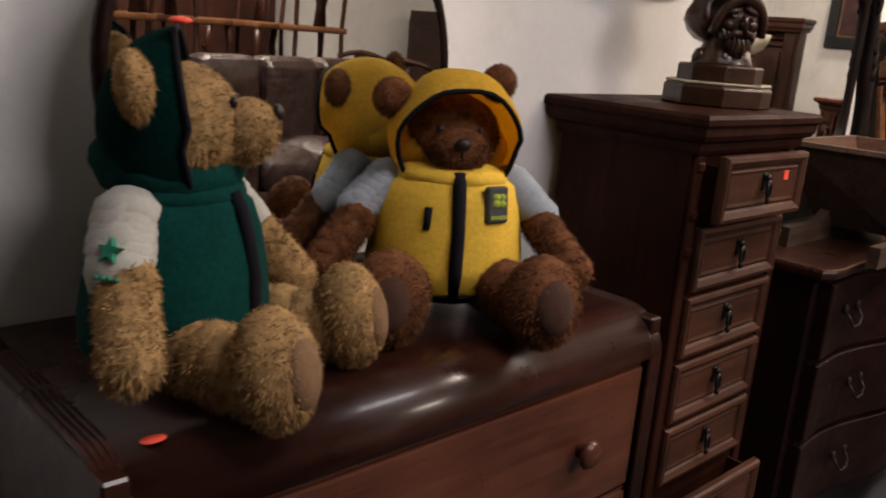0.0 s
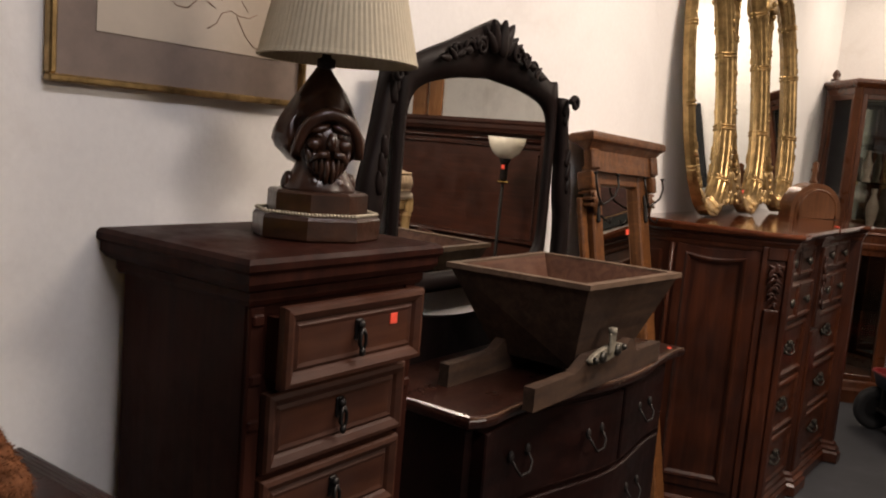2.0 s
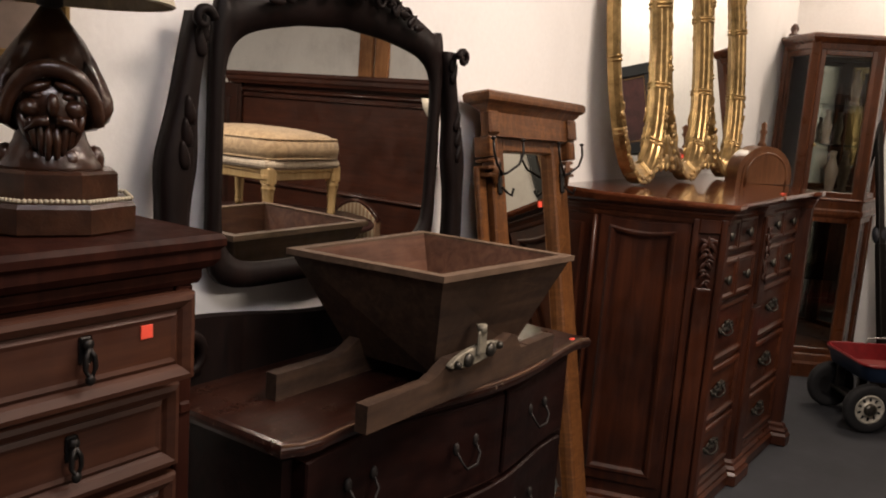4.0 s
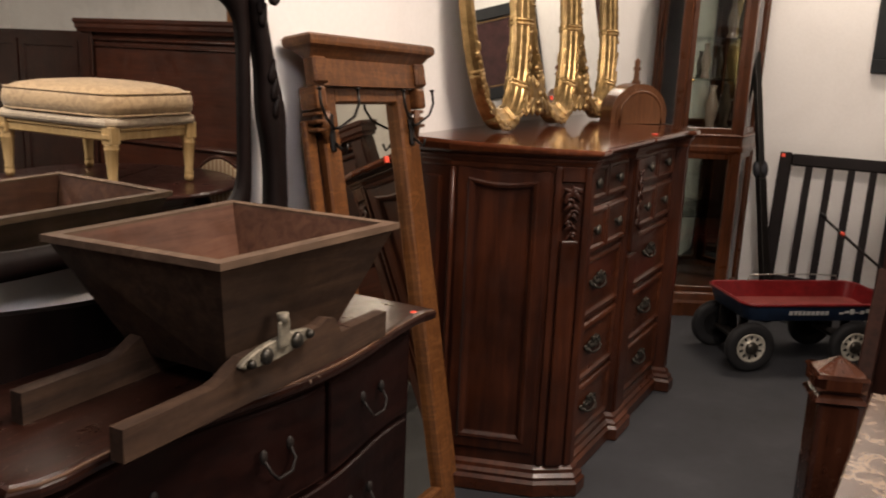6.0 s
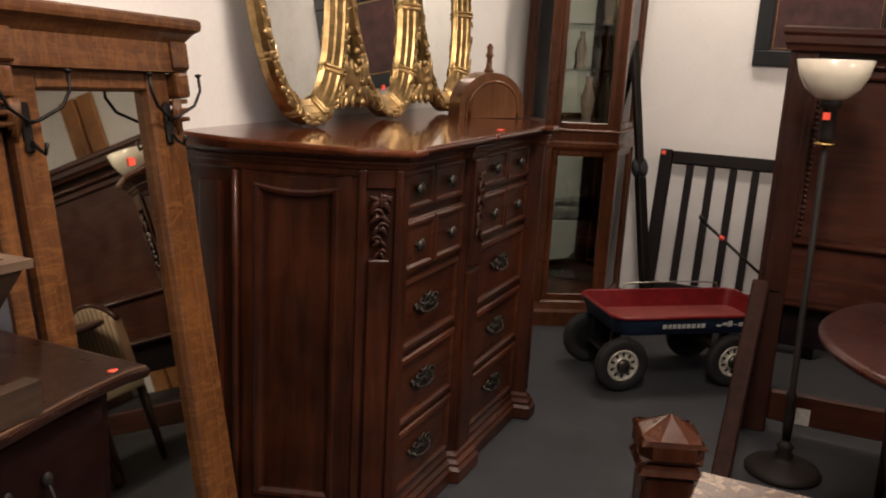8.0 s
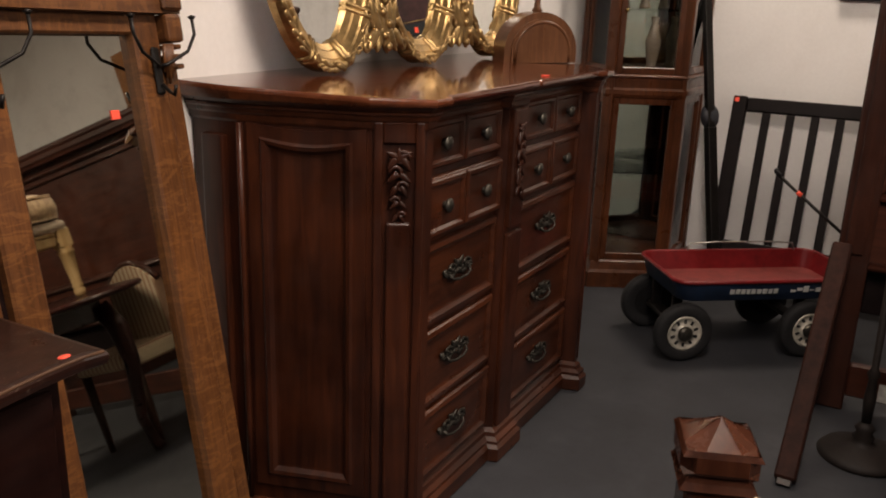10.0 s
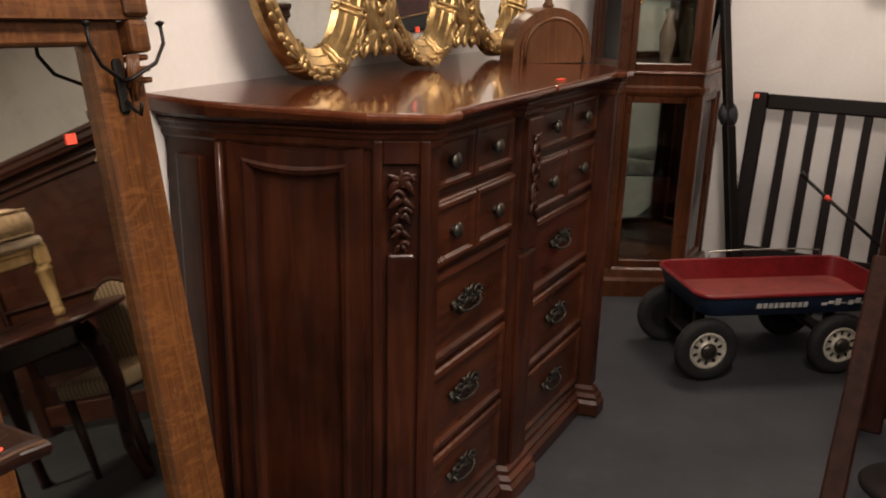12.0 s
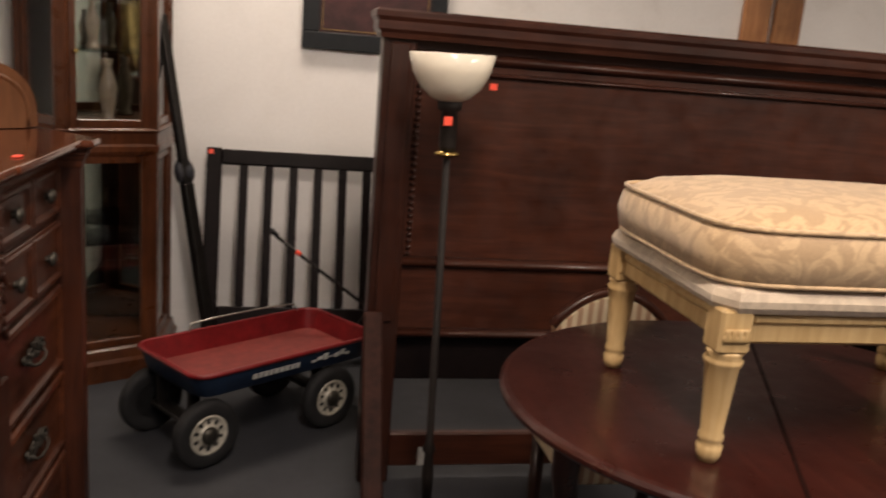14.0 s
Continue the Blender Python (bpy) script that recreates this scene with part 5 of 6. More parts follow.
for y in (0.0, BD):
    bm = bm_new()
    box(bm, (0.032, y - 0.016, 0.225), (BW - 0.032, y + 0.016, 0.265), 0.006)
    box(bm, (0.032, y - 0.022, 0.262), (BW - 0.032, y + 0.022, 0.280), 0.006)
    part("seat_rail", bm, CREAMLEG, t)
for x in (0.0, BW):
    bm = bm_new()
    box(bm, (x - 0.016, 0.032, 0.225), (x + 0.016, BD - 0.032, 0.265), 0.006)
    box(bm, (x - 0.022, 0.032, 0.262), (x + 0.022, BD - 0.032, 0.280), 0.006)
    part("seat_rail", bm, CREAMLEG, t)
bm = bm_new()
RC = [(-0.022, 0.01), (0.0, -0.022), (BW, -0.022), (BW + 0.022, 0.0), (BW + 0.022, BD), (BW, BD + 0.022), (0.0, BD + 0.022), (-0.022, BD)]
mould(bm, RC, [(-0.004, 0.28), (0.008, 0.285), (0.015, 0.296), (0.016, 0.308), (0.010, 0.322), (-0.01, 0.33)])
part("deck", bm, DAMASK_S, t, "silvery damask deck band")


def pillow_box(hx, hy, z0, z1, crown):
    b = bm_new()
    n = 30
    sqr = [(math.copysign(abs(math.cos(a)) ** 0.28, math.cos(a)), math.copysign(abs(math.sin(a)) ** 0.28, math.sin(a))) for a in [2 * math.pi * (i + 0.5) / n for i in range(n)]]
    lev = [(0.955, z0), (0.995, z0 + 0.012), (1.012, (z0 + z1) / 2), (0.995, z1 - 0.012), (0.965, z1), (0.85, z1 + crown * 0.45), (0.6, z1 + crown * 0.8), (0.3, z1 + crown), (0.02, z1 + crown)]
    loft(b, [[(hx * k * x, hy * k * y, z) for x, y in sqr] for k, z in lev])
    return b


bm = pillow_box(0.402, 0.272, 0.331, 0.428, 0.050)
bmesh.ops.translate(bm, vec=(BW / 2 - 0.008, BD / 2, 0), verts=bm.verts)
cu = part("cushion", bm, DAMASK, t, "gold and cream damask cushion")
bm = bm_new()
for z in (0.335, 0.430):
    pts = [(BW / 2 - 0.008 + 0.395 * math.copysign(abs(math.cos(a)) ** 0.28, math.cos(a)), BD / 2 + 0.266 * math.copysign(abs(math.sin(a)) ** 0.28, math.sin(a)), z) for a in [2 * math.pi * (i + 0.5) / 60 for i in range(61)]]
    tube(bm, pts, 0.0048, 6)
part("piping", bm, DAMASK, cu, "corded piping")

# ---- striped chair behind the table ----
t = thing("striped_chair", pose(1.97, 4.985, 0), "low chair with striped silk back and curved wooden crest", "chair")
bm = bm_new()
arch = lambda k: (-0.17 + 0.34 * k, 0.69 + 0.10 * math.sin(math.pi * k) ** 0.8)
lo = [(-0.16, 0.42), (0.16, 0.42)]
pts = [arch(i / 16) for i in range(17)]
prof = [(x * 0.95, z - 0.01) for x, z in pts] + [(0.16, 0.42), (-0.16, 0.42)]
loft(bm, [[(x, -0.02, z) for x, z in prof], [(x, 0.03, z) for x, z in prof]], smooth=False)
part("backrest", bm, STRIPE, t)
bm = bm_new()
tube(bm, [(x, 0.0, z) for x, z in pts], 0.014, 8)
part("crest", bm, BED_H, t)
bm = bm_new()
box(bm, (-0.20, -0.30, 0.36), (0.20, 0.02, 0.44), 0.03, 3)
part("seat", bm, STRIPE, t)
for sx in (-1, 1):
    for yy in (-0.27, 0.0):
        bm = bm_new()
        lathe(bm, [(0.014, 0), (0.018, 0.1), (0.022, 0.36)], 10, Matrix.Translation((sx * 0.17, yy, 0)))
        part("leg", bm, BED_V, t)

# ---- bed post and marble-topped stand ----
t = thing("bed_post", pose(1.274, 3.535, 0, 0, 0, 20), "short cherry bed post with faceted pyramid cap", "bed post")
bm = bm_new()
box(bm, (-0.045, -0.045, 0.0), (0.045, 0.045, 0.672), 0.012, 2)
part("shaft", bm, POST, t)
bm = bm_new()
mould(bm, rect(-0.045, 0.045, -0.045, 0.045), [(0.004, 0.668), (0.010, 0.674), (0.004, 0.684), (-0.004, 0.69), (0.006, 0.698), (0.011, 0.704), (0.011, 0.728), (0.005, 0.736), (-0.043, 0.768)])
bmesh.ops.bevel(bm, geom=[e for e in bm.edges if abs(e.verts[0].co.z - e.verts[1].co.z) > 0.015], offset=0.020, segments=1, affect="EDGES")
part("cap", bm, POST, t, "faceted pyramid cap")

t = thing("marble_stand", pose(1.34, 2.82, 0), "dark wood stand with a brown veined marble slab top", "stand")
bm = bm_new()
mould(bm, [(-0.03, 0.02), (0.50, 0.0), (0.50, 0.54), (0.005, 0.55)], [(-0.006, 0.728), (0.0, 0.732), (0.0, 0.75), (-0.004, 0.755)])
part("marble_top", bm, MARBLE, t, "polished brown marble with cream veins")
bm = bm_new()
box(bm, (0.03, 0.05, 0.08), (0.48, 0.51, 0.727), 0.006)
part("carcass", bm, EBON, t)
for x in (0.05, 0.46):
    for y in (0.07, 0.49):
        bm = bm_new()
        lathe(bm, [(0.016, 0.0), (0.022, 0.03), (0.018, 0.05), (0.026, 0.085)], 12, Matrix.Translation((x, y, 0)))
        part("foot", bm, EBON, t)

# ---- slatted bed end and black rail against the far wall ----
t = thing("slatted_headboard", pose(0.735, 6.40, 0) @ pose(0, 0, 0, -15.0, 0, 0), "black-brown slatted bed headboard leaning on the wall", "headboard")
SW = 0.86
for x in (0.0, SW - 0.064):
    bm = bm_new()
    box(bm, (x, -0.02, 0.0), (x + 0.064, 0.02, 0.955), 0.005)
    part("post", bm, BLACKPAINT, t)
bm = bm_new()
box(bm, (0.065, -0.016, 0.885), (SW - 0.065, 0.016, 0.95), 0.005)
tr = part("top_rail", bm, BLACKPAINT, t)
bm = bm_new()
box(bm, (0.008, -0.0225, 0.925), (0.028, -0.0205, 0.945), 0)
part("price_sticker", bm, STICKER, tr, "orange price sticker")
bm = bm_new()
box(bm, (0.065, -0.016, 0.13), (SW - 0.065, 0.016, 0.268), 0.005)
part("bottom_rail", bm, BLACKPAINT, t)
for k in range(6):
    x = 0.140 + 0.1075 * k
    bm = bm_new()
    box(bm, (x, -0.014, 0.269), (x + 0.036, 0.014, 0.884), 0.003)
    part("slat", bm, BLACKPAINT, t)
t = thing("black_bar", look((0.64, 6.50, 0.0), (0.56, 6.68, 1.45)) @ pose(0, 0, 0, -90, 0, 0), "black metal rail with a swivel knuckle leaning in the corner", "metal rail")
t.matrix_world = Matrix.Translation((0.80, 6.40, 0.0)) @ Vector((-0.25, 0.20, 1.44)).to_track_quat("Z", "Y").to_matrix().to_4x4()
bm = bm_new()
box(bm, (-0.025, -0.02, 0.0), (0.025, 0.02, 0.80), 0.004)
part("lower_rail", bm, IRON, t)
bm = bm_new()
box(bm, (-0.02, -0.016, 0.80), (0.02, 0.016, 1.50), 0.004)
part("upper_rail", bm, IRON, t)
bm = bm_new()
blob(bm, (-0.012, -0.015, 0.85), (0.048, 0.035, 0.062), sub=3)
part("knuckle", bm, KNUCKLE, t, "rounded grey plastic knuckle")

# ---- teddy bears ----
def fur(bm, c, r, m, count, length, mi, rnd):
    """Short tufts standing out of an ellipsoid."""
    for _ in range(int(count * 2.2)):
        d = Vector((rnd.gauss(0, 1), rnd.gauss(0, 1), rnd.gauss(0, 1))).normalized()
        p = Vector((d.x * r[0], d.y * r[1], d.z * r[2]))
        nrm = Vector((d.x / r[0], d.y / r[1], d.z / r[2])).normalized()
        if m is not None:
            p, nrm = m @ p, (m.to_3x3() @ nrm)
        p = p + Vector(c)
        side = nrm.cross(Vector((rnd.gauss(0, 1), rnd.gauss(0, 1), rnd.gauss(0, 1)))).normalized()
        tip = p + nrm * length * rnd.uniform(0.15, 0.55) + side.cross(nrm) * length * rnd.uniform(-1.0, 1.0) + Vector((0, 0, -0.3 * length))
        w = 0.0011
        p = p - nrm * 0.002
        f = bm.faces.new((bm.verts.new(p - side * w), bm.verts.new(p + side * w), bm.verts.new(tip)))
        f.material_index = mi


def teddy(name, m, mats, label, seed, head_turn, trousers, badge, star, reach, tilt, ears, hood_w, head_z, head_size):
    """A seated plush bear in a hooded vest: one mesh. Materials: fur, vest, sleeve, pad, black, nose, print, badge."""
    rnd = random.Random(seed)
    bm = bm_new()
    F, V, S, P, K, N, G, B = range(8)
    I = Matrix.Identity(4)

    def limb(a, b, r0, r1, mi, n=7, hair=0):
        a, b = Vector(a), Vector(b)
        for i in range(n):
            k = i / (n - 1)
            r = r0 + (r1 - r0) * k
            blob(bm, a.lerp(b, k), (r, r, r), None, mi, 2, 0.12, seed + i)
            if hair:
                fur(bm, a.lerp(b, k), (r, r, r), None, hair, 0.011, mi, rnd)

    for s in (-1, 1):
        limb((s * 0.055, -0.02, 0.045), (s * 0.088, -0.155, 0.047), 0.044, 0.043, F, 6, 420)
        fr = (0.047, 0.042, 0.062)
        fm = Matrix.Rotation(s * 0.18, 4, "Z") @ Matrix.Rotation(-0.22, 4, "X")
        fc = (s * 0.094, -0.182, 0.062)
        blob(bm, fc, fr, fm, F, 3, 0.06, seed)
        fur(bm, fc, fr, fm, 1500, 0.011, F, rnd)
        blob(bm, Vector(fc) + Vector((s * 0.004, -0.030, 0.002)), (0.027, 0.016, 0.038), fm, P, 3, 0.03, seed)
        # sleeve and arm
        slim = 1.0 if star else 0.86
        limb((s * 0.086, -0.002, 0.182), (s * 0.124, -0.020, 0.142), 0.037 * slim, 0.034 * slim, S, 6)
        limb((s * 0.126, -0.030, 0.132), (s * 0.168, -0.066, 0.072), 0.031 * slim, 0.032 * slim, F, 6, 380)
    blob(bm, (0, -0.005, 0.045), (0.085, 0.075, 0.045), None, K if trousers else F, 3, 0.05, seed)
    # vest body
    girth = 1.09 if star else 1.0
    t2 = bm_new()
    n = 40
    loops = []
    for z, rx, ry in ((0.030, 0.103, 0.085), (0.036, 0.109, 0.090), (0.07, 0.108, 0.092), (0.12, 0.104, 0.088), (0.16, 0.099, 0.080), (0.19, 0.090, 0.070), (0.208, 0.066, 0.056)):
        loops.append([(rx * math.cos(a) * (1 + 0.018 * math.sin(7 * a + z * 60)), ry * math.sin(a) * (1 + 0.02 * math.sin(5 * a - z * 70)) - 0.004, z + 0.004 * math.sin(3 * a)) for a in [2 * math.pi * i / n for i in range(n)]])
    loft(t2, loops, mi=V)
    merge(bm, t2, Matrix.Diagonal((girth, girth, 1, 1)))
    # zip, hem, pockets
    tube(bm, [(0.0, (-0.086 * k - 0.004) * girth, z) for z, k in ((0.032, 0.98), (0.07, 1.06), (0.12, 1.04), (0.16, 0.95), (0.19, 0.84), (0.206, 0.74))], [0.009] * 6, 8, K)
    tube(bm, [(girth * 0.094 * math.cos(a), girth * 0.086 * math.sin(a) - 0.004, 0.033) for a in [2 * math.pi * i / 30 for i in range(31)]], 0.004, 5, K)
    for s in (-1, 1):
        tube(bm, [(s * 0.062 * girth, -0.072 * girth, 0.062), (s * 0.068 * girth, -0.066 * girth, 0.10)], 0.0045, 6, K)
    tube(bm, [(-0.040, -0.083, 0.128), (-0.038, -0.079, 0.160)], 0.0050, 6, K)
    if badge:
        M4 = Matrix.Translation((0.050, -0.0735, 0.166)) @ Matrix.Rotation(0.42, 4, "Z") @ Matrix.Rotation(-0.12, 4, "X")
        box(bm, (-0.017, -0.006, -0.026), (0.017, 0.004, 0.026), 0.003, 1, M4, B)
        for k in range(4):
            a = math.pi / 4 + k * math.pi / 2
            blob(bm, M4 @ Vector((0.0065 * math.cos(a), -0.0065, 0.006 + 0.0065 * math.sin(a))), (0.0058, 0.002, 0.0058), None, G, 2)
        for k in range(5):
            box(bm, (-0.012 + 0.005 * k, -0.0075, -0.020), (-0.0085 + 0.005 * k, -0.0055, -0.015), 0, 1, M4, G)
    if star:
        c = Vector((-0.142, -0.028, 0.166))
        nrm = Vector((-0.85, -0.05, 0.35)).normalized()
        u = nrm.cross(Vector((0, 0, 1))).normalized()
        w = u.cross(nrm)
        ring = [c + (u * math.sin(math.pi * k / 5) + w * math.cos(math.pi * k / 5)) * (0.013 if k % 2 == 0 else 0.0056) for k in range(10)]
        top_ = [bm.verts.new(p + nrm * 0.009) for p in ring]
        low_ = [bm.verts.new(p) for p in ring]
        bm.faces.new(top_).material_index = G
        for k in range(10):
            bm.faces.new((low_[k], low_[(k + 1) % 10], top_[(k + 1) % 10], top_[k])).material_index = G
        for k in range(4):
            q = c + u * (-0.014 + 0.0075 * k) - w * 0.026 + nrm * 0.006
            blob(bm, q, (0.0034, 0.0034, 0.003), None, G, 1)
    # head: set back into the hood where the hood is deep
    hd = bm_new()
    by = 0.0 if star else 0.022
    mz = -0.018 if star else -0.012
    mr = (0.042, 0.046, 0.037) if star else (0.046, 0.034, 0.036)
    blob(hd, (0, -0.005 + by, 0.0), (0.076, 0.066, 0.070), None, F, 3, 0.05, seed)
    fur(hd, (0, -0.005 + by, 0.0), (0.076, 0.066, 0.070), None, 2200, 0.010, F, rnd)
    my = -0.070 if star else -0.036
    blob(hd, (0, my, mz), mr, None, F, 3, 0.05, seed)
    fur(hd, (0, my, mz), mr, None, 1500, 0.009, F, rnd)
    ny = my - mr[1]
    blob(hd, (0, ny - 0.001, mz + 0.012), (0.013, 0.008, 0.010), None, N, 2)
    tube(hd, [(0, ny - 0.0005, mz + 0.006), (0, ny + 0.002, mz - 0.012)], 0.0022, 5, N)
    for s in (-1, 1):
        blob(hd, (s * 0.031, (-0.066 if star else -0.040), 0.018), (0.0060, 0.0055, 0.0060), None, N, 2)
    for ex, ey, ez, es, turn in ears:
        er = (0.030 * es, 0.018 * es, 0.031 * es)
        blob(hd, (ex, ey, ez), er, Matrix.Rotation(turn, 4, "Y"), F, 3, 0.05, seed)
        fur(hd, (ex, ey, ez), er, Matrix.Rotation(turn, 4, "Y"), 800, 0.010, F, rnd)
    # hood: a shell open in front
    hood = bm_new()
    loops = []
    for j in range(15):
        v = j / 14
        ph = 0.06 + v * reach
        row = []
        for i in range(33):
            a = 2 * math.pi * i / 32
            wob = 1 + 0.02 * math.sin(3 * a + 5 * v) + 0.015 * math.sin(7 * a)
            x, z, y = hood_w * math.sin(ph) * math.cos(a) * wob, 0.102 * math.sin(ph) * math.sin(a) * wob, 0.098 * math.cos(ph)
            row.append((x, y + 0.006 - 0.012 * (z > 0) * v, z + 0.006))
        loops.append(row[:-1])
    loft(hood, loops, mi=V, cap=False)
    hood.faces.new([v for v in list(hood.verts)[:32]]).material_index = V
    bmesh.ops.solidify(hood, geom=hood.faces[:], thickness=0.004)
    tip = Matrix.Rotation(tilt, 4, "X")
    merge(hd, hood, tip)
    tube(hd, [tip @ Vector(p) for p in loops[-1]] + [tip @ Vector(loops[-1][0])], 0.0042, 6, K)
    merge(bm, hd, Matrix.Translation((0, -0.012, head_z)) @ head_size @ Matrix.Rotation(head_turn, 4, "Z") @ Matrix.Rotation(-0.24 if star else 0.0, 4, "X"))
    if star:
        blob(bm, (-0.035, -0.030, 0.378), (0.014, 0.012, 0.004), None, 8, 2)
    # folded hood neck
    blob(bm, (0, 0.022, 0.232), (0.082, 0.066, 0.050), None, V, 3, 0.06, seed)
    if star:
        blob(bm, (0, -0.006, 0.222), (0.080, 0.066, 0.040), None, V, 3, 0.10, seed + 3)
    else:
        blob(bm, (0, -0.020, 0.196), (0.074, 0.056, 0.026), None, V, 3, 0.08, seed + 3)
    tube(bm, [(0.066 * math.cos(a), 0.056 * math.sin(a) - 0.01, 0.202 if star else 0.197) for a in [2 * math.pi * i / 24 for i in range(25)]], 0.012 if star else 0.011, 8, V)
    ob = single(name, bm, mats, m, label, "teddy bear", "teddy bears")
    return ob


teddy("teddy_bear", pose(0.214, 1.136, 0.862, 0, 0, 57) @ Matrix.Diagonal((1.12, 1.05, 1.03, 1)), [FUR_BROWN, FLEECE_Y, SLEEVE_Y, PAD_BROWN, BLACKCLOTH, NOSE, LIME, DARKGREY],
      "dark brown plush teddy bear in yellow hooded vest sitting on dresser", 11, 0.0, True, True, False, 1.98, 0.26, ((0.068, 0.020, 0.090, 0.9, 0.5), (-0.104, -0.020, 0.060, 0.95, -0.9)), 0.106, 0.248, Matrix.Diagonal((0.84, 0.90, 0.92, 1)))
teddy("teddy_bear", pose(0.235, 0.685, 0.862, 0, 0, 120) @ Matrix.Diagonal((1.02, 1.0, 1.05, 1)), [FUR_TAN, FLEECE_G, SLEEVE_G, PAD_TAN, BLACKCLOTH, NOSE, GREENPRINT, DARKGREY, STICKER],
      "curly tan plush teddy bear in dark green hooded vest", 23, 0.55, False, False, True, 1.58, 0.02, ((0.070, 0.030, 0.068, 1.1, 0.5), (-0.076, 0.036, 0.058, 1.2, -0.5)), 0.090, 0.268, Matrix.Diagonal((0.92, 0.86, 0.97, 1)))

# ---- carved figure lamp ----
t = thing("carved_lamp", pose(0.222, 1.872, 1.1665, 0, 0, 62), "carved wooden figure lamp with pleated cream shade, on the chest", "table lamp")
octa = lambda r, q=0.86: [(r * math.cos(a), q * r * math.sin(a)) for a in [math.pi / 8 + math.pi / 4 * i for i in range(8)]]
bm = bm_new()
mould(bm, octa(0.112), [(-0.004, 0.0), (0.0, 0.004), (0.0, 0.036), (-0.004, 0.042)])
part("base", bm, STAT, t, "dark octagonal wooden base")
bm = bm_new()
ring = octa(0.106)
for i in range(8):
    a, b = Vector((*ring[i], 0.046)), Vector((*ring[(i + 1) % 8], 0.046))
    for k in range(13):
        blob(bm, a.lerp(b, k / 13), (0.0036, 0.0036, 0.0036), sub=1)
part("bead_trim", bm, BEAD, t, "cream beaded trim")
bm = bm_new()
mould(bm, octa(0.088), [(0.0, 0.040), (0.0, 0.078), (-0.004, 0.082)])
part("upper_base", bm, STAT, t)
bm = bm_new()
lathe(bm, [(0.064, 0.080), (0.064, 0.086), (0.056, 0.10), (0.046, 0.118), (0.040, 0.14), (0.036, 0.16)], 20, None, 0.85)
hood_prof = [(0.034, 0.128), (0.056, 0.138), (0.074, 0.150), (0.081, 0.163), (0.080, 0.178), (0.070, 0.202), (0.057, 0.228), (0.042, 0.252), (0.024, 0.274), (0.012, 0.287), (0.0, 0.292)]
t2 = bm_new()
lathe(t2, hood_prof, 40, Matrix.Translation((0, 0.016, 0)), 0.84)
for v in t2.verts:
    v.co += v.normal * 0.0 + Vector((0, 0, 0.006 * math.sin(v.co.x * 60 + 1))) + 0.004 * noise.noise_vector(v.co * 45)
    if v.co.y < -0.015 and 0.12 < v.co.z < 0.205 and abs(v.co.x) < 0.05:
        v.co.y += 0.030
merge(bm, t2)
blob(bm, (0, -0.016, 0.160), (0.044, 0.034, 0.050), None, 0, 3, 0.15, 3)
tube(bm, [(0.056 * math.cos(a), -0.036 - 0.014 * math.sin(a), 0.140 + 0.072 * math.sin(a)) for a in [math.pi * i / 16 for i in range(17)]], [0.008 + 0.004 * math.sin(math.pi * i / 16) for i in range(17)], 8)
for s in (-1, 1):
    blob(bm, (s * 0.019, -0.047, 0.187), (0.019, 0.009, 0.006), Matrix.Rotation(s * 0.35, 4, "Y"), 0, 2, 0.2, 1)
    blob(bm, (s * 0.018, -0.044, 0.176), (0.008, 0.006, 0.005), None, 0, 2)
    blob(bm, (s * 0.026, -0.042, 0.160), (0.014, 0.012, 0.012), None, 0, 2, 0.2, 2)
    tube(bm, [(s * 0.004, -0.056, 0.146), (s * 0.018, -0.055, 0.144), (s * 0.032, -0.048, 0.132)], [0.007, 0.007, 0.003], 7)
    for k in range(4):
        blob(bm, (s * (0.005 + 0.009 * k), -0.050 + 0.004 * k, 0.118 + 0.006 * k), (0.006, 0.010, 0.024), Matrix.Rotation(s * 0.10 * k, 4, "Y"), 0, 2, 0.25, k)
    for k in range(3):
        blob(bm, (s * (0.020 + 0.017 * k), -0.034 + 0.018 * k, 0.094), (0.013, 0.014, 0.018), None, 0, 2, 0.25, k)
blob(bm, (0, -0.054, 0.165), (0.008, 0.012, 0.016), None, 0, 2)
part("carved_figure", bm, STAT, t, "varnished carved hooded figure")
bm = bm_new()
lathe(bm, [(0.006, 0.288), (0.016, 0.292), (0.016, 0.304), (0.008, 0.308), (0.006, 0.36), (0.0, 0.362)], 12)
part("socket", bm, BRONZE, t)
bm = bm_new()
NP = 180
loops = []
for z, r in ((0.302, 0.134), (0.304, 0.137), (0.312, 0.134), (0.45, 0.103), (0.60, 0.069), (0.604, 0.070)):
    loops.append([(0.018 + (r + (0.0006 if i % 2 else -0.0006)) * math.cos(2 * math.pi * i / NP), -0.008 + (r + (0.0006 if i % 2 else -0.0006)) * math.sin(2 * math.pi * i / NP), z) for i in range(NP)])
loft(bm, loops, cap=False, smooth=False)
part("shade", bm, SHADE, t, "pleated cream fabric shade")

# ---- toy wagon ----
t = thing("toy_wagon", pose(0.940, 5.815, 0, 0, 0, 36.6), "old red and blue metal pull wagon with worn paint", "wagon")


def tray_ring(hx0, hx1, hy, rr, z, n=6):
    out = []
    for cx, cy, a0 in ((hx1 - rr, hy - rr, 0), (hx0 + rr, hy - rr, 90), (hx0 + rr, -hy + rr, 180), (hx1 - rr, -hy + rr, 270)):
        for k in range(n + 1):
            a = radians(a0 + 90 * k / n)
            out.append((cx + rr * math.cos(a), cy + rr * math.sin(a), z))
    return out


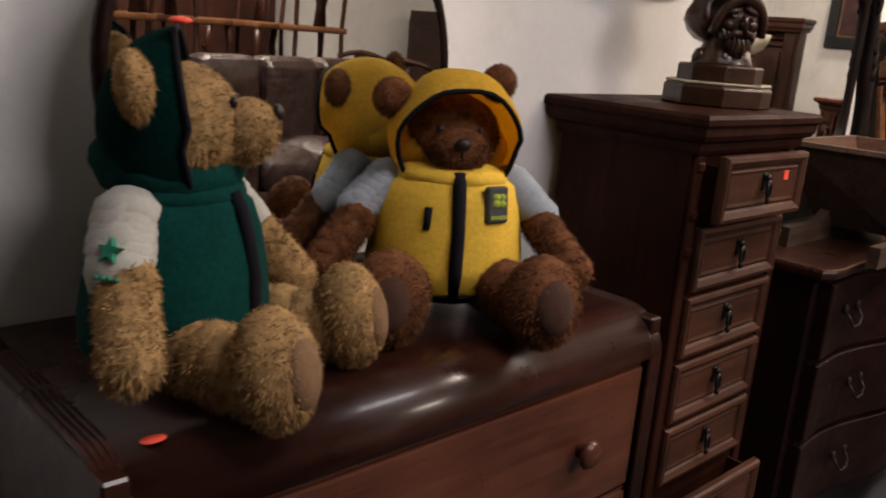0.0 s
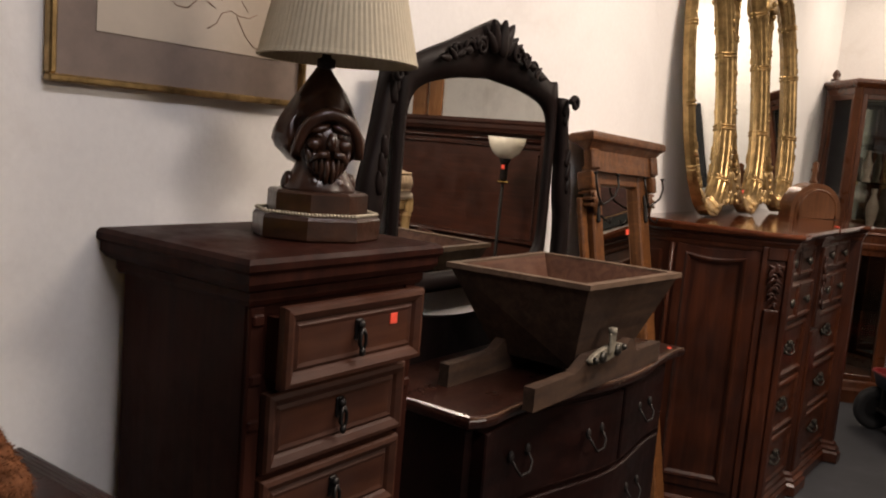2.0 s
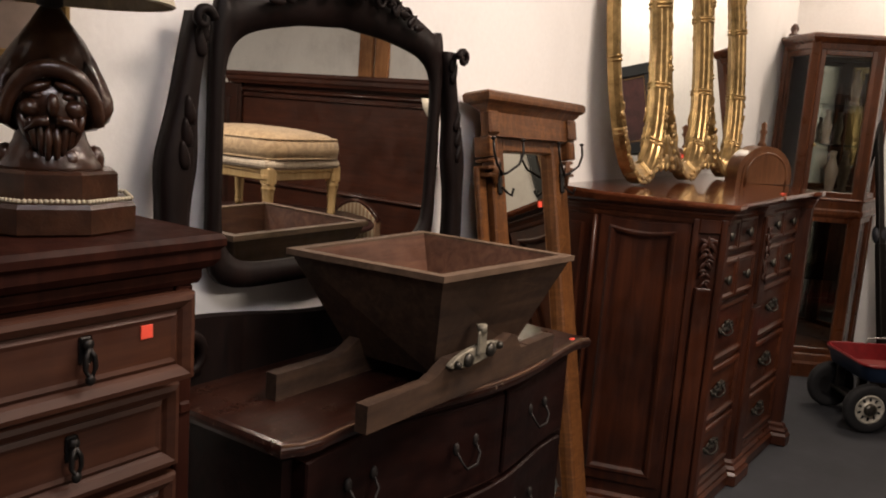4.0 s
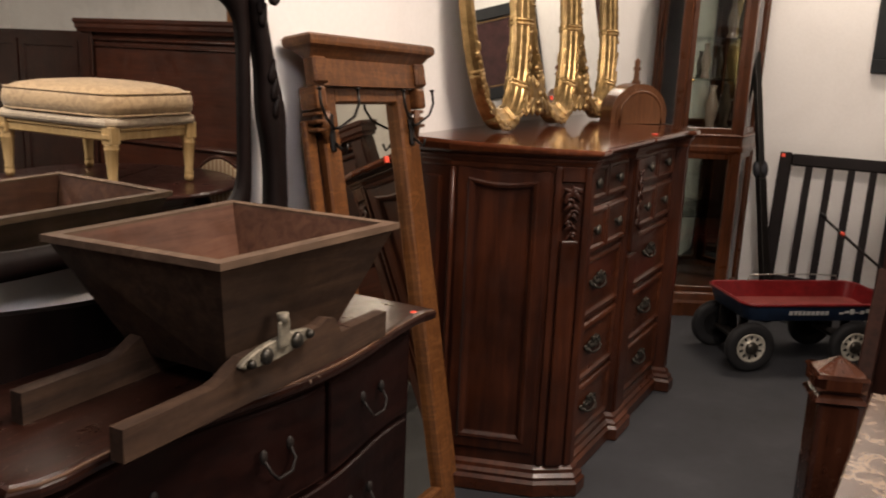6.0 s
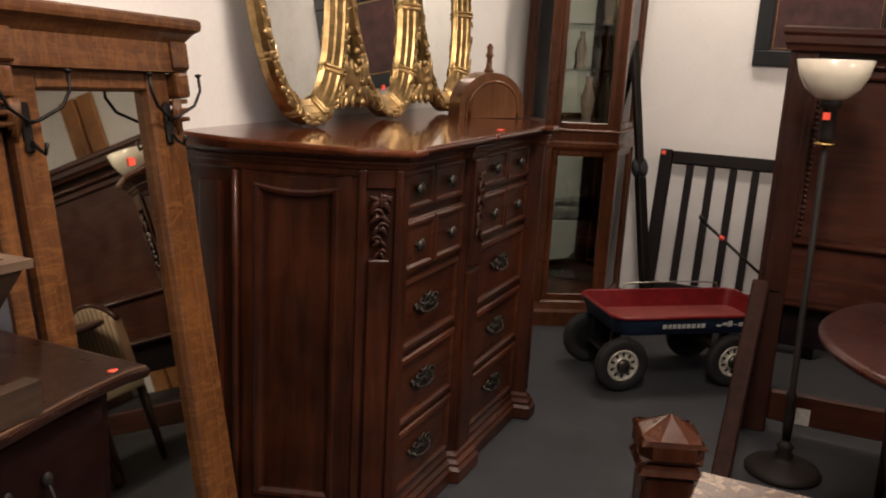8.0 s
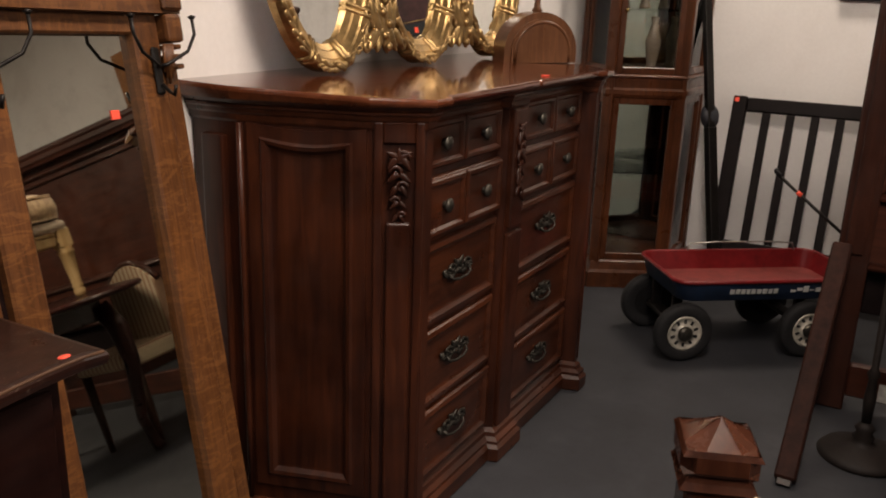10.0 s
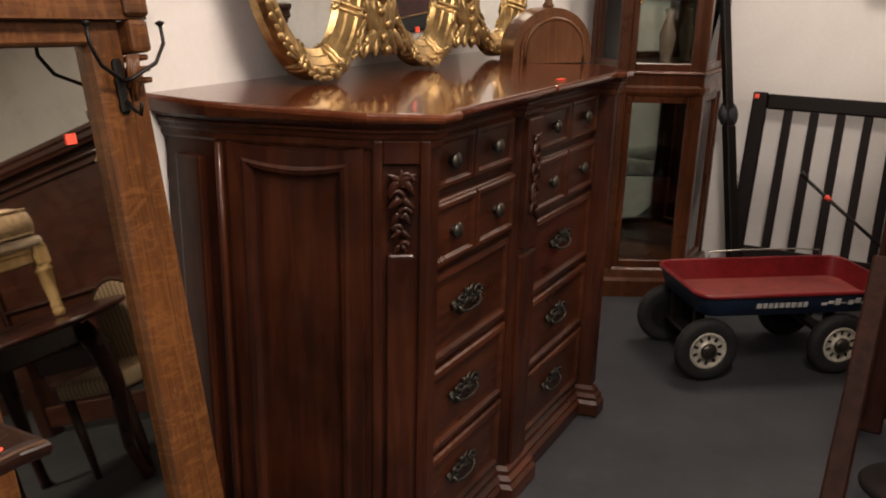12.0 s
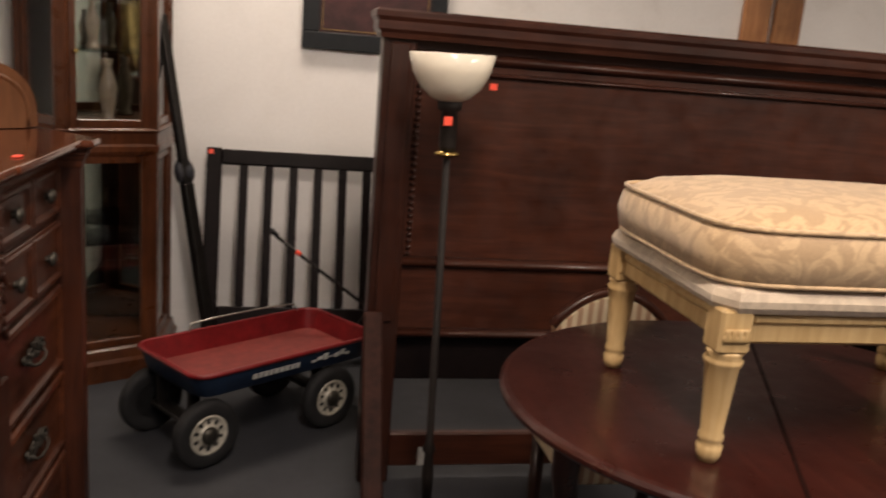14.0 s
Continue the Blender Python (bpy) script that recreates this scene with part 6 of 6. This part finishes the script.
bm = bm_new()
loft(bm, [tray_ring(-0.285, 0.445, 0.185, 0.055, 0.245), tray_ring(-0.292, 0.452, 0.192, 0.06, 0.25), tray_ring(-0.312, 0.472, 0.205, 0.06, 0.322)], cap=False, mi=0)
bm.faces.new([bm.verts.new(p) for p in tray_ring(-0.285, 0.445, 0.185, 0.055, 0.245)]).material_index = 0
body = part("tray", bm, BLUEPAINT, t, "dark blue metal tray sides")
bm = bm_new()
loft(bm, [tray_ring(-0.290, 0.450, 0.183, 0.05, 0.254), tray_ring(-0.304, 0.464, 0.198, 0.055, 0.326)], cap=False, mi=0)
part("lining", bm, REDPAINT, body, "red enamel inside")
bm = bm_new()
bm.faces.new([bm.verts.new(p) for p in tray_ring(-0.288, 0.448, 0.182, 0.05, 0.255)])
part("tray_floor", bm, PINKPAINT, body, "worn faded red tray floor")
bm = bm_new()
r_ = [Vector(p) for p in tray_ring(-0.312, 0.472, 0.206, 0.06, 0.326)]
tube(bm, r_ + [r_[0]], 0.0085, 8)
part("rolled_rim", bm, REDPAINT, body, "rolled red rim")
bm = bm_new()
slope = Matrix.Translation((0, -0.2015, 0.272)) @ Matrix.Rotation(0.16, 4, "X")
x = -0.10
for w in (0.02, 0.016, 0.017, 0.014, 0.018, 0.018, 0.02, 0.016, 0.018):
    box(bm, (x, -0.0028, 0.006), (x + w, -0.0006, 0.026), 0.0005, m=slope)
    x += w + 0.005
for k in range(7):
    box(bm, (0.15 + 0.026 * k, -0.0028, 0.010 + 0.006 * (k % 2)), (0.172 + 0.026 * k, -0.0006, 0.020 + 0.008 * (k % 3)), 0.0005, m=slope)
tagged(part("side_lettering", bm, WHITEPAINT, body, "worn white lettering bars"), kind="stuff")
for hx in (-0.26, 0.26):
    bm = bm_new()
    tube(bm, [(hx, -0.17, 0.118), (hx, 0.17, 0.118)], 0.008, 8)
    box(bm, (hx - 0.03, -0.13, 0.118), (hx + 0.03, 0.13, 0.135), 0.004)
    for s in (-1, 1):
        box(bm, (hx - 0.02, s * 0.10 - 0.012, 0.13), (hx + 0.02, s * 0.10 + 0.012, 0.247), 0.004)
    part("axle", bm, IRON, t, "black steel axle bracket")
    for s in (-1, 1):
        bm = bm_new()
        prof = [(0.066, -0.018), (0.082, -0.023), (0.100, -0.024), (0.112, -0.020), (0.118, -0.008), (0.118, 0.008), (0.112, 0.020), (0.100, 0.024), (0.082, 0.023), (0.066, 0.018)]
        MW = Matrix.Translation((hx, s * 0.18, 0.118)) @ Matrix.Rotation(-math.pi / 2 * s, 4, "X")
        lathe(bm, prof + [prof[0]], 40, MW)
        wh = part("wheel", bm, RUBBER, t, "black rubber tyre on a cream steel hub")
        bm = bm_new()
        lathe(bm, [(0.0, 0.010), (0.066, 0.010), (0.071, 0.016), (0.069, 0.022), (0.062, 0.022), (0.057, 0.014), (0.034, 0.016), (0.030, 0.024), (0.016, 0.032), (0.0, 0.034)], 36, MW)
        rim = part("hub", bm, HUBWHITE, wh, "cream painted steel hub")
        bm = bm_new()
        for k in range(10):
            a = 2 * math.pi * k / 10
            box(bm, (-0.0055, 0.039, 0.0128), (0.0055, 0.056, 0.0172), 0.001, m=MW @ Matrix.Rotation(a, 4, "Z"))
        part("hub_slot", bm, RUBBER, rim, "dark slots round the hub")
        bm = bm_new()
        lathe(bm, [(0.031, 0.020), (0.030, 0.030), (0.018, 0.037), (0.0, 0.040)], 18, MW)
        part("hub_cap", bm, PEWTER, rim, "dull metal hub cap")
bm = bm_new()
tube(bm, [(0.40, -0.02, 0.19), (0.50, -0.04, 0.30), (0.56, -0.05, 0.375), (0.41, 0.08, 0.52), (0.27, 0.19, 0.655)], 0.007, 8)
hn = part("pull_handle", bm, IRON, t, "black steel pull handle")
bm = bm_new()
tube(bm, [(0.330, 0.143, 0.598), (0.345, 0.130, 0.585)], 0.0095, 8)
part("price_sticker", bm, STICKER, hn, "orange price sticker wrapped round the handle")
bm = bm_new()
tube(bm, [(0.27, 0.19, 0.655), (0.255, 0.165, 0.668), (0.245, 0.185, 0.685), (0.26, 0.215, 0.672), (0.27, 0.19, 0.655)], 0.007, 8)
part("grip", bm, RUBBER, t)
bm = bm_new()
tube(bm, [(-0.10, 0.198, 0.33), (-0.09, 0.20, 0.362), (0.05, 0.203, 0.366), (0.28, 0.203, 0.366), (0.38, 0.20, 0.36), (0.39, 0.198, 0.33)], 0.0035, 6)
part("wire_rail", bm, STEEL, t, "thin bent wire rail")

# ---- across the aisle: seen in the mirrors ----
def leather_sofa(m, w):
    s = thing("leather_sofa", m, "brown leather sofa with fat rolled arms", "sofa", "leather sofas")
    b = bm_new()
    box(b, (-w / 2, -0.42, 0.0), (w / 2, 0.40, 0.34), 0.03, 2)
    part("base", b, LEATHER, s)
    for sx in (-1, 1):
        b = bm_new()
        box(b, (sx * (w / 2 - 0.1) - 0.11, -0.45, 0.0), (sx * (w / 2 - 0.1) + 0.11, 0.36, 0.50), 0.05, 3)
        lathe(b, [(0.0, -0.46), (0.10, -0.455), (0.135, -0.43), (0.14, 0.3), (0.1, 0.36), (0.0, 0.37)], 20, Matrix.Translation((sx * (w / 2 - 0.1), 0, 0.53)) @ Matrix.Rotation(-math.pi / 2, 4, "X"))
        part("arm", b, LEATHER, s)
    n = 3 if w > 1.6 else 2
    cw = (w - 0.44) / n
    for k in range(n):
        x = -w / 2 + 0.22 + cw * (k + 0.5)
        b = pillow_box(cw / 2 - 0.005, 0.30, 0.34, 0.46, 0.05)
        bmesh.ops.translate(b, vec=(x, -0.14, 0), verts=b.verts)
        part("seat_cushion", b, LEATHER, s)
        b = bm_new()
        box(b, (x - cw / 2 + 0.005, 0.08, 0.44), (x + cw / 2 - 0.005, 0.30, 0.86), 0.085, 4)
        part("back_cushion", b, LEATHER, s)
    b = bm_new()
    box(b, (-w / 2 + 0.1, 0.20, 0.3), (w / 2 - 0.1, 0.42, 0.80), 0.07, 3)
    part("backrest", b, LEATHER, s)
    return s


leather_sofa(pose(3.25, 3.05, 0, 0, 0, -97) @ Matrix.Diagonal((1, 1, 1.22, 1)), 1.7)
leather_sofa(pose(2.7, 0.2, 0, 0, 0, -75), 1.5)


def dining_chair(m):
    s = thing("dining_chair", m, "brown wooden dining chair with curved splat back", "chair", "dining chairs")
    b = bm_new()
    box(b, (-0.22, -0.21, 0.42), (0.22, 0.21, 0.465), 0.014, 2)
    part("seat", b, PLATEWOOD, s)
    for sx in (-1, 1):
        b = bm_new()
        tube(b, [(sx * 0.19, -0.18, 0.42), (sx * 0.20, -0.2, 0.3), (sx * 0.18, -0.17, 0.1), (sx * 0.19, -0.19, 0.0)], [0.026, 0.024, 0.016, 0.02], 8)
        part("leg", b, BED_V, s)
        b = bm_new()
        tube(b, [(sx * 0.19, 0.24, 0.0), (sx * 0.185, 0.19, 0.25), (sx * 0.18, 0.19, 0.45), (sx * 0.19, 0.22, 0.75), (sx * 0.18, 0.28, 1.0)], 0.017, 8)
        part("leg", b, BED_V, s)
    b = bm_new()
    tube(b, [(-0.2, 0.28, 0.98), (-0.1, 0.29, 1.015), (0, 0.295, 1.03), (0.1, 0.29, 1.015), (0.2, 0.28, 0.98)], 0.022, 8)
    part("crest", b, BED_V, s)
    b = bm_new()
    loft(b, [[(-w, y, z), (w, y, z), (w, y + 0.012, z), (-w, y + 0.012, z)] for z, y, w in ((0.46, 0.19, 0.05), (0.6, 0.2, 0.035), (0.75, 0.225, 0.07), (0.88, 0.25, 0.045), (1.01, 0.285, 0.06))])
    part("splat", b, BED_V, s)
    return s


t = thing("dining_table", pose(4.75, 3.2, 0, 0, 0, 8), "long brown wooden dining table with chairs stacked on it", "table")
bm = bm_new()
mould(bm, rect(-0.5, 0.5, -0.95, 0.95), [(-0.01, 0.725), (0.0, 0.73), (0.0, 0.75), (-0.008, 0.757)])
part("tabletop", bm, PLATEWOOD, t)
for sx in (-1, 1):
    for sy in (-1, 1):
        bm = bm_new()
        lathe(bm, [(0.03, 0), (0.036, 0.1), (0.028, 0.14), (0.042, 0.4), (0.03, 0.6), (0.045, 0.63), (0.045, 0.725)], 14, Matrix.Translation((sx * 0.42, sy * 0.85, 0)))
        part("leg", bm, PLATEWOOD, t)
ch = dining_chair(pose(4.55, 2.45, 0.758, 0, 0, 60))
for m in (pose(4.75, 3.55, 0.758, 0, 0, -30), pose(4.6, 3.02, 0.758, 0, 0, 150), pose(4.55, 3.95, 0.758, 0, 0, 100), pose(5.0, 2.75, 0.758, 0, 0, 80), pose(4.1, 4.6, 0, 0, 0, 140), pose(4.2, 2.0, 0, 0, 0, 120), pose(3.9, 1.5, 0, 0, 0, 40), pose(4.7, 1.7, 0, 0, 0, 10), pose(4.8, 4.7, 0, 0, 0, -60)):
    copy_thing(ch, m)
t = wardrobe = thing("wooden_wardrobe", pose(5.85, 3.2, 0, 0, 0, -90), "dark brown wooden wardrobe against the wall", "wardrobe")
bm = bm_new()
box(bm, (-1.1, -0.3, 0.0), (1.1, 0.3, 2.0), 0.008)
part("body", bm, BED_V, t)
for x in (-1.08, -0.36, 0.37):
    bm = bm_new()
    front_panel(bm, x, x + 0.71, 0.15, 1.9, -0.30, [(0, 0), (0, 0.02), (0.06, 0.02), (0.075, 0.008), (0.1, 0.008)])
    d_ = part("door", bm, BED_V, t)
    bm = bm_new()
    blob(bm, (x + 0.66, -0.335, 1.0), (0.015, 0.015, 0.015), sub=2)
    part("knob", bm, BRASS, d_)
copy_thing(wardrobe, pose(4.80, 6.40, 0) @ Matrix.Diagonal((1, 1, 0.72, 1)))
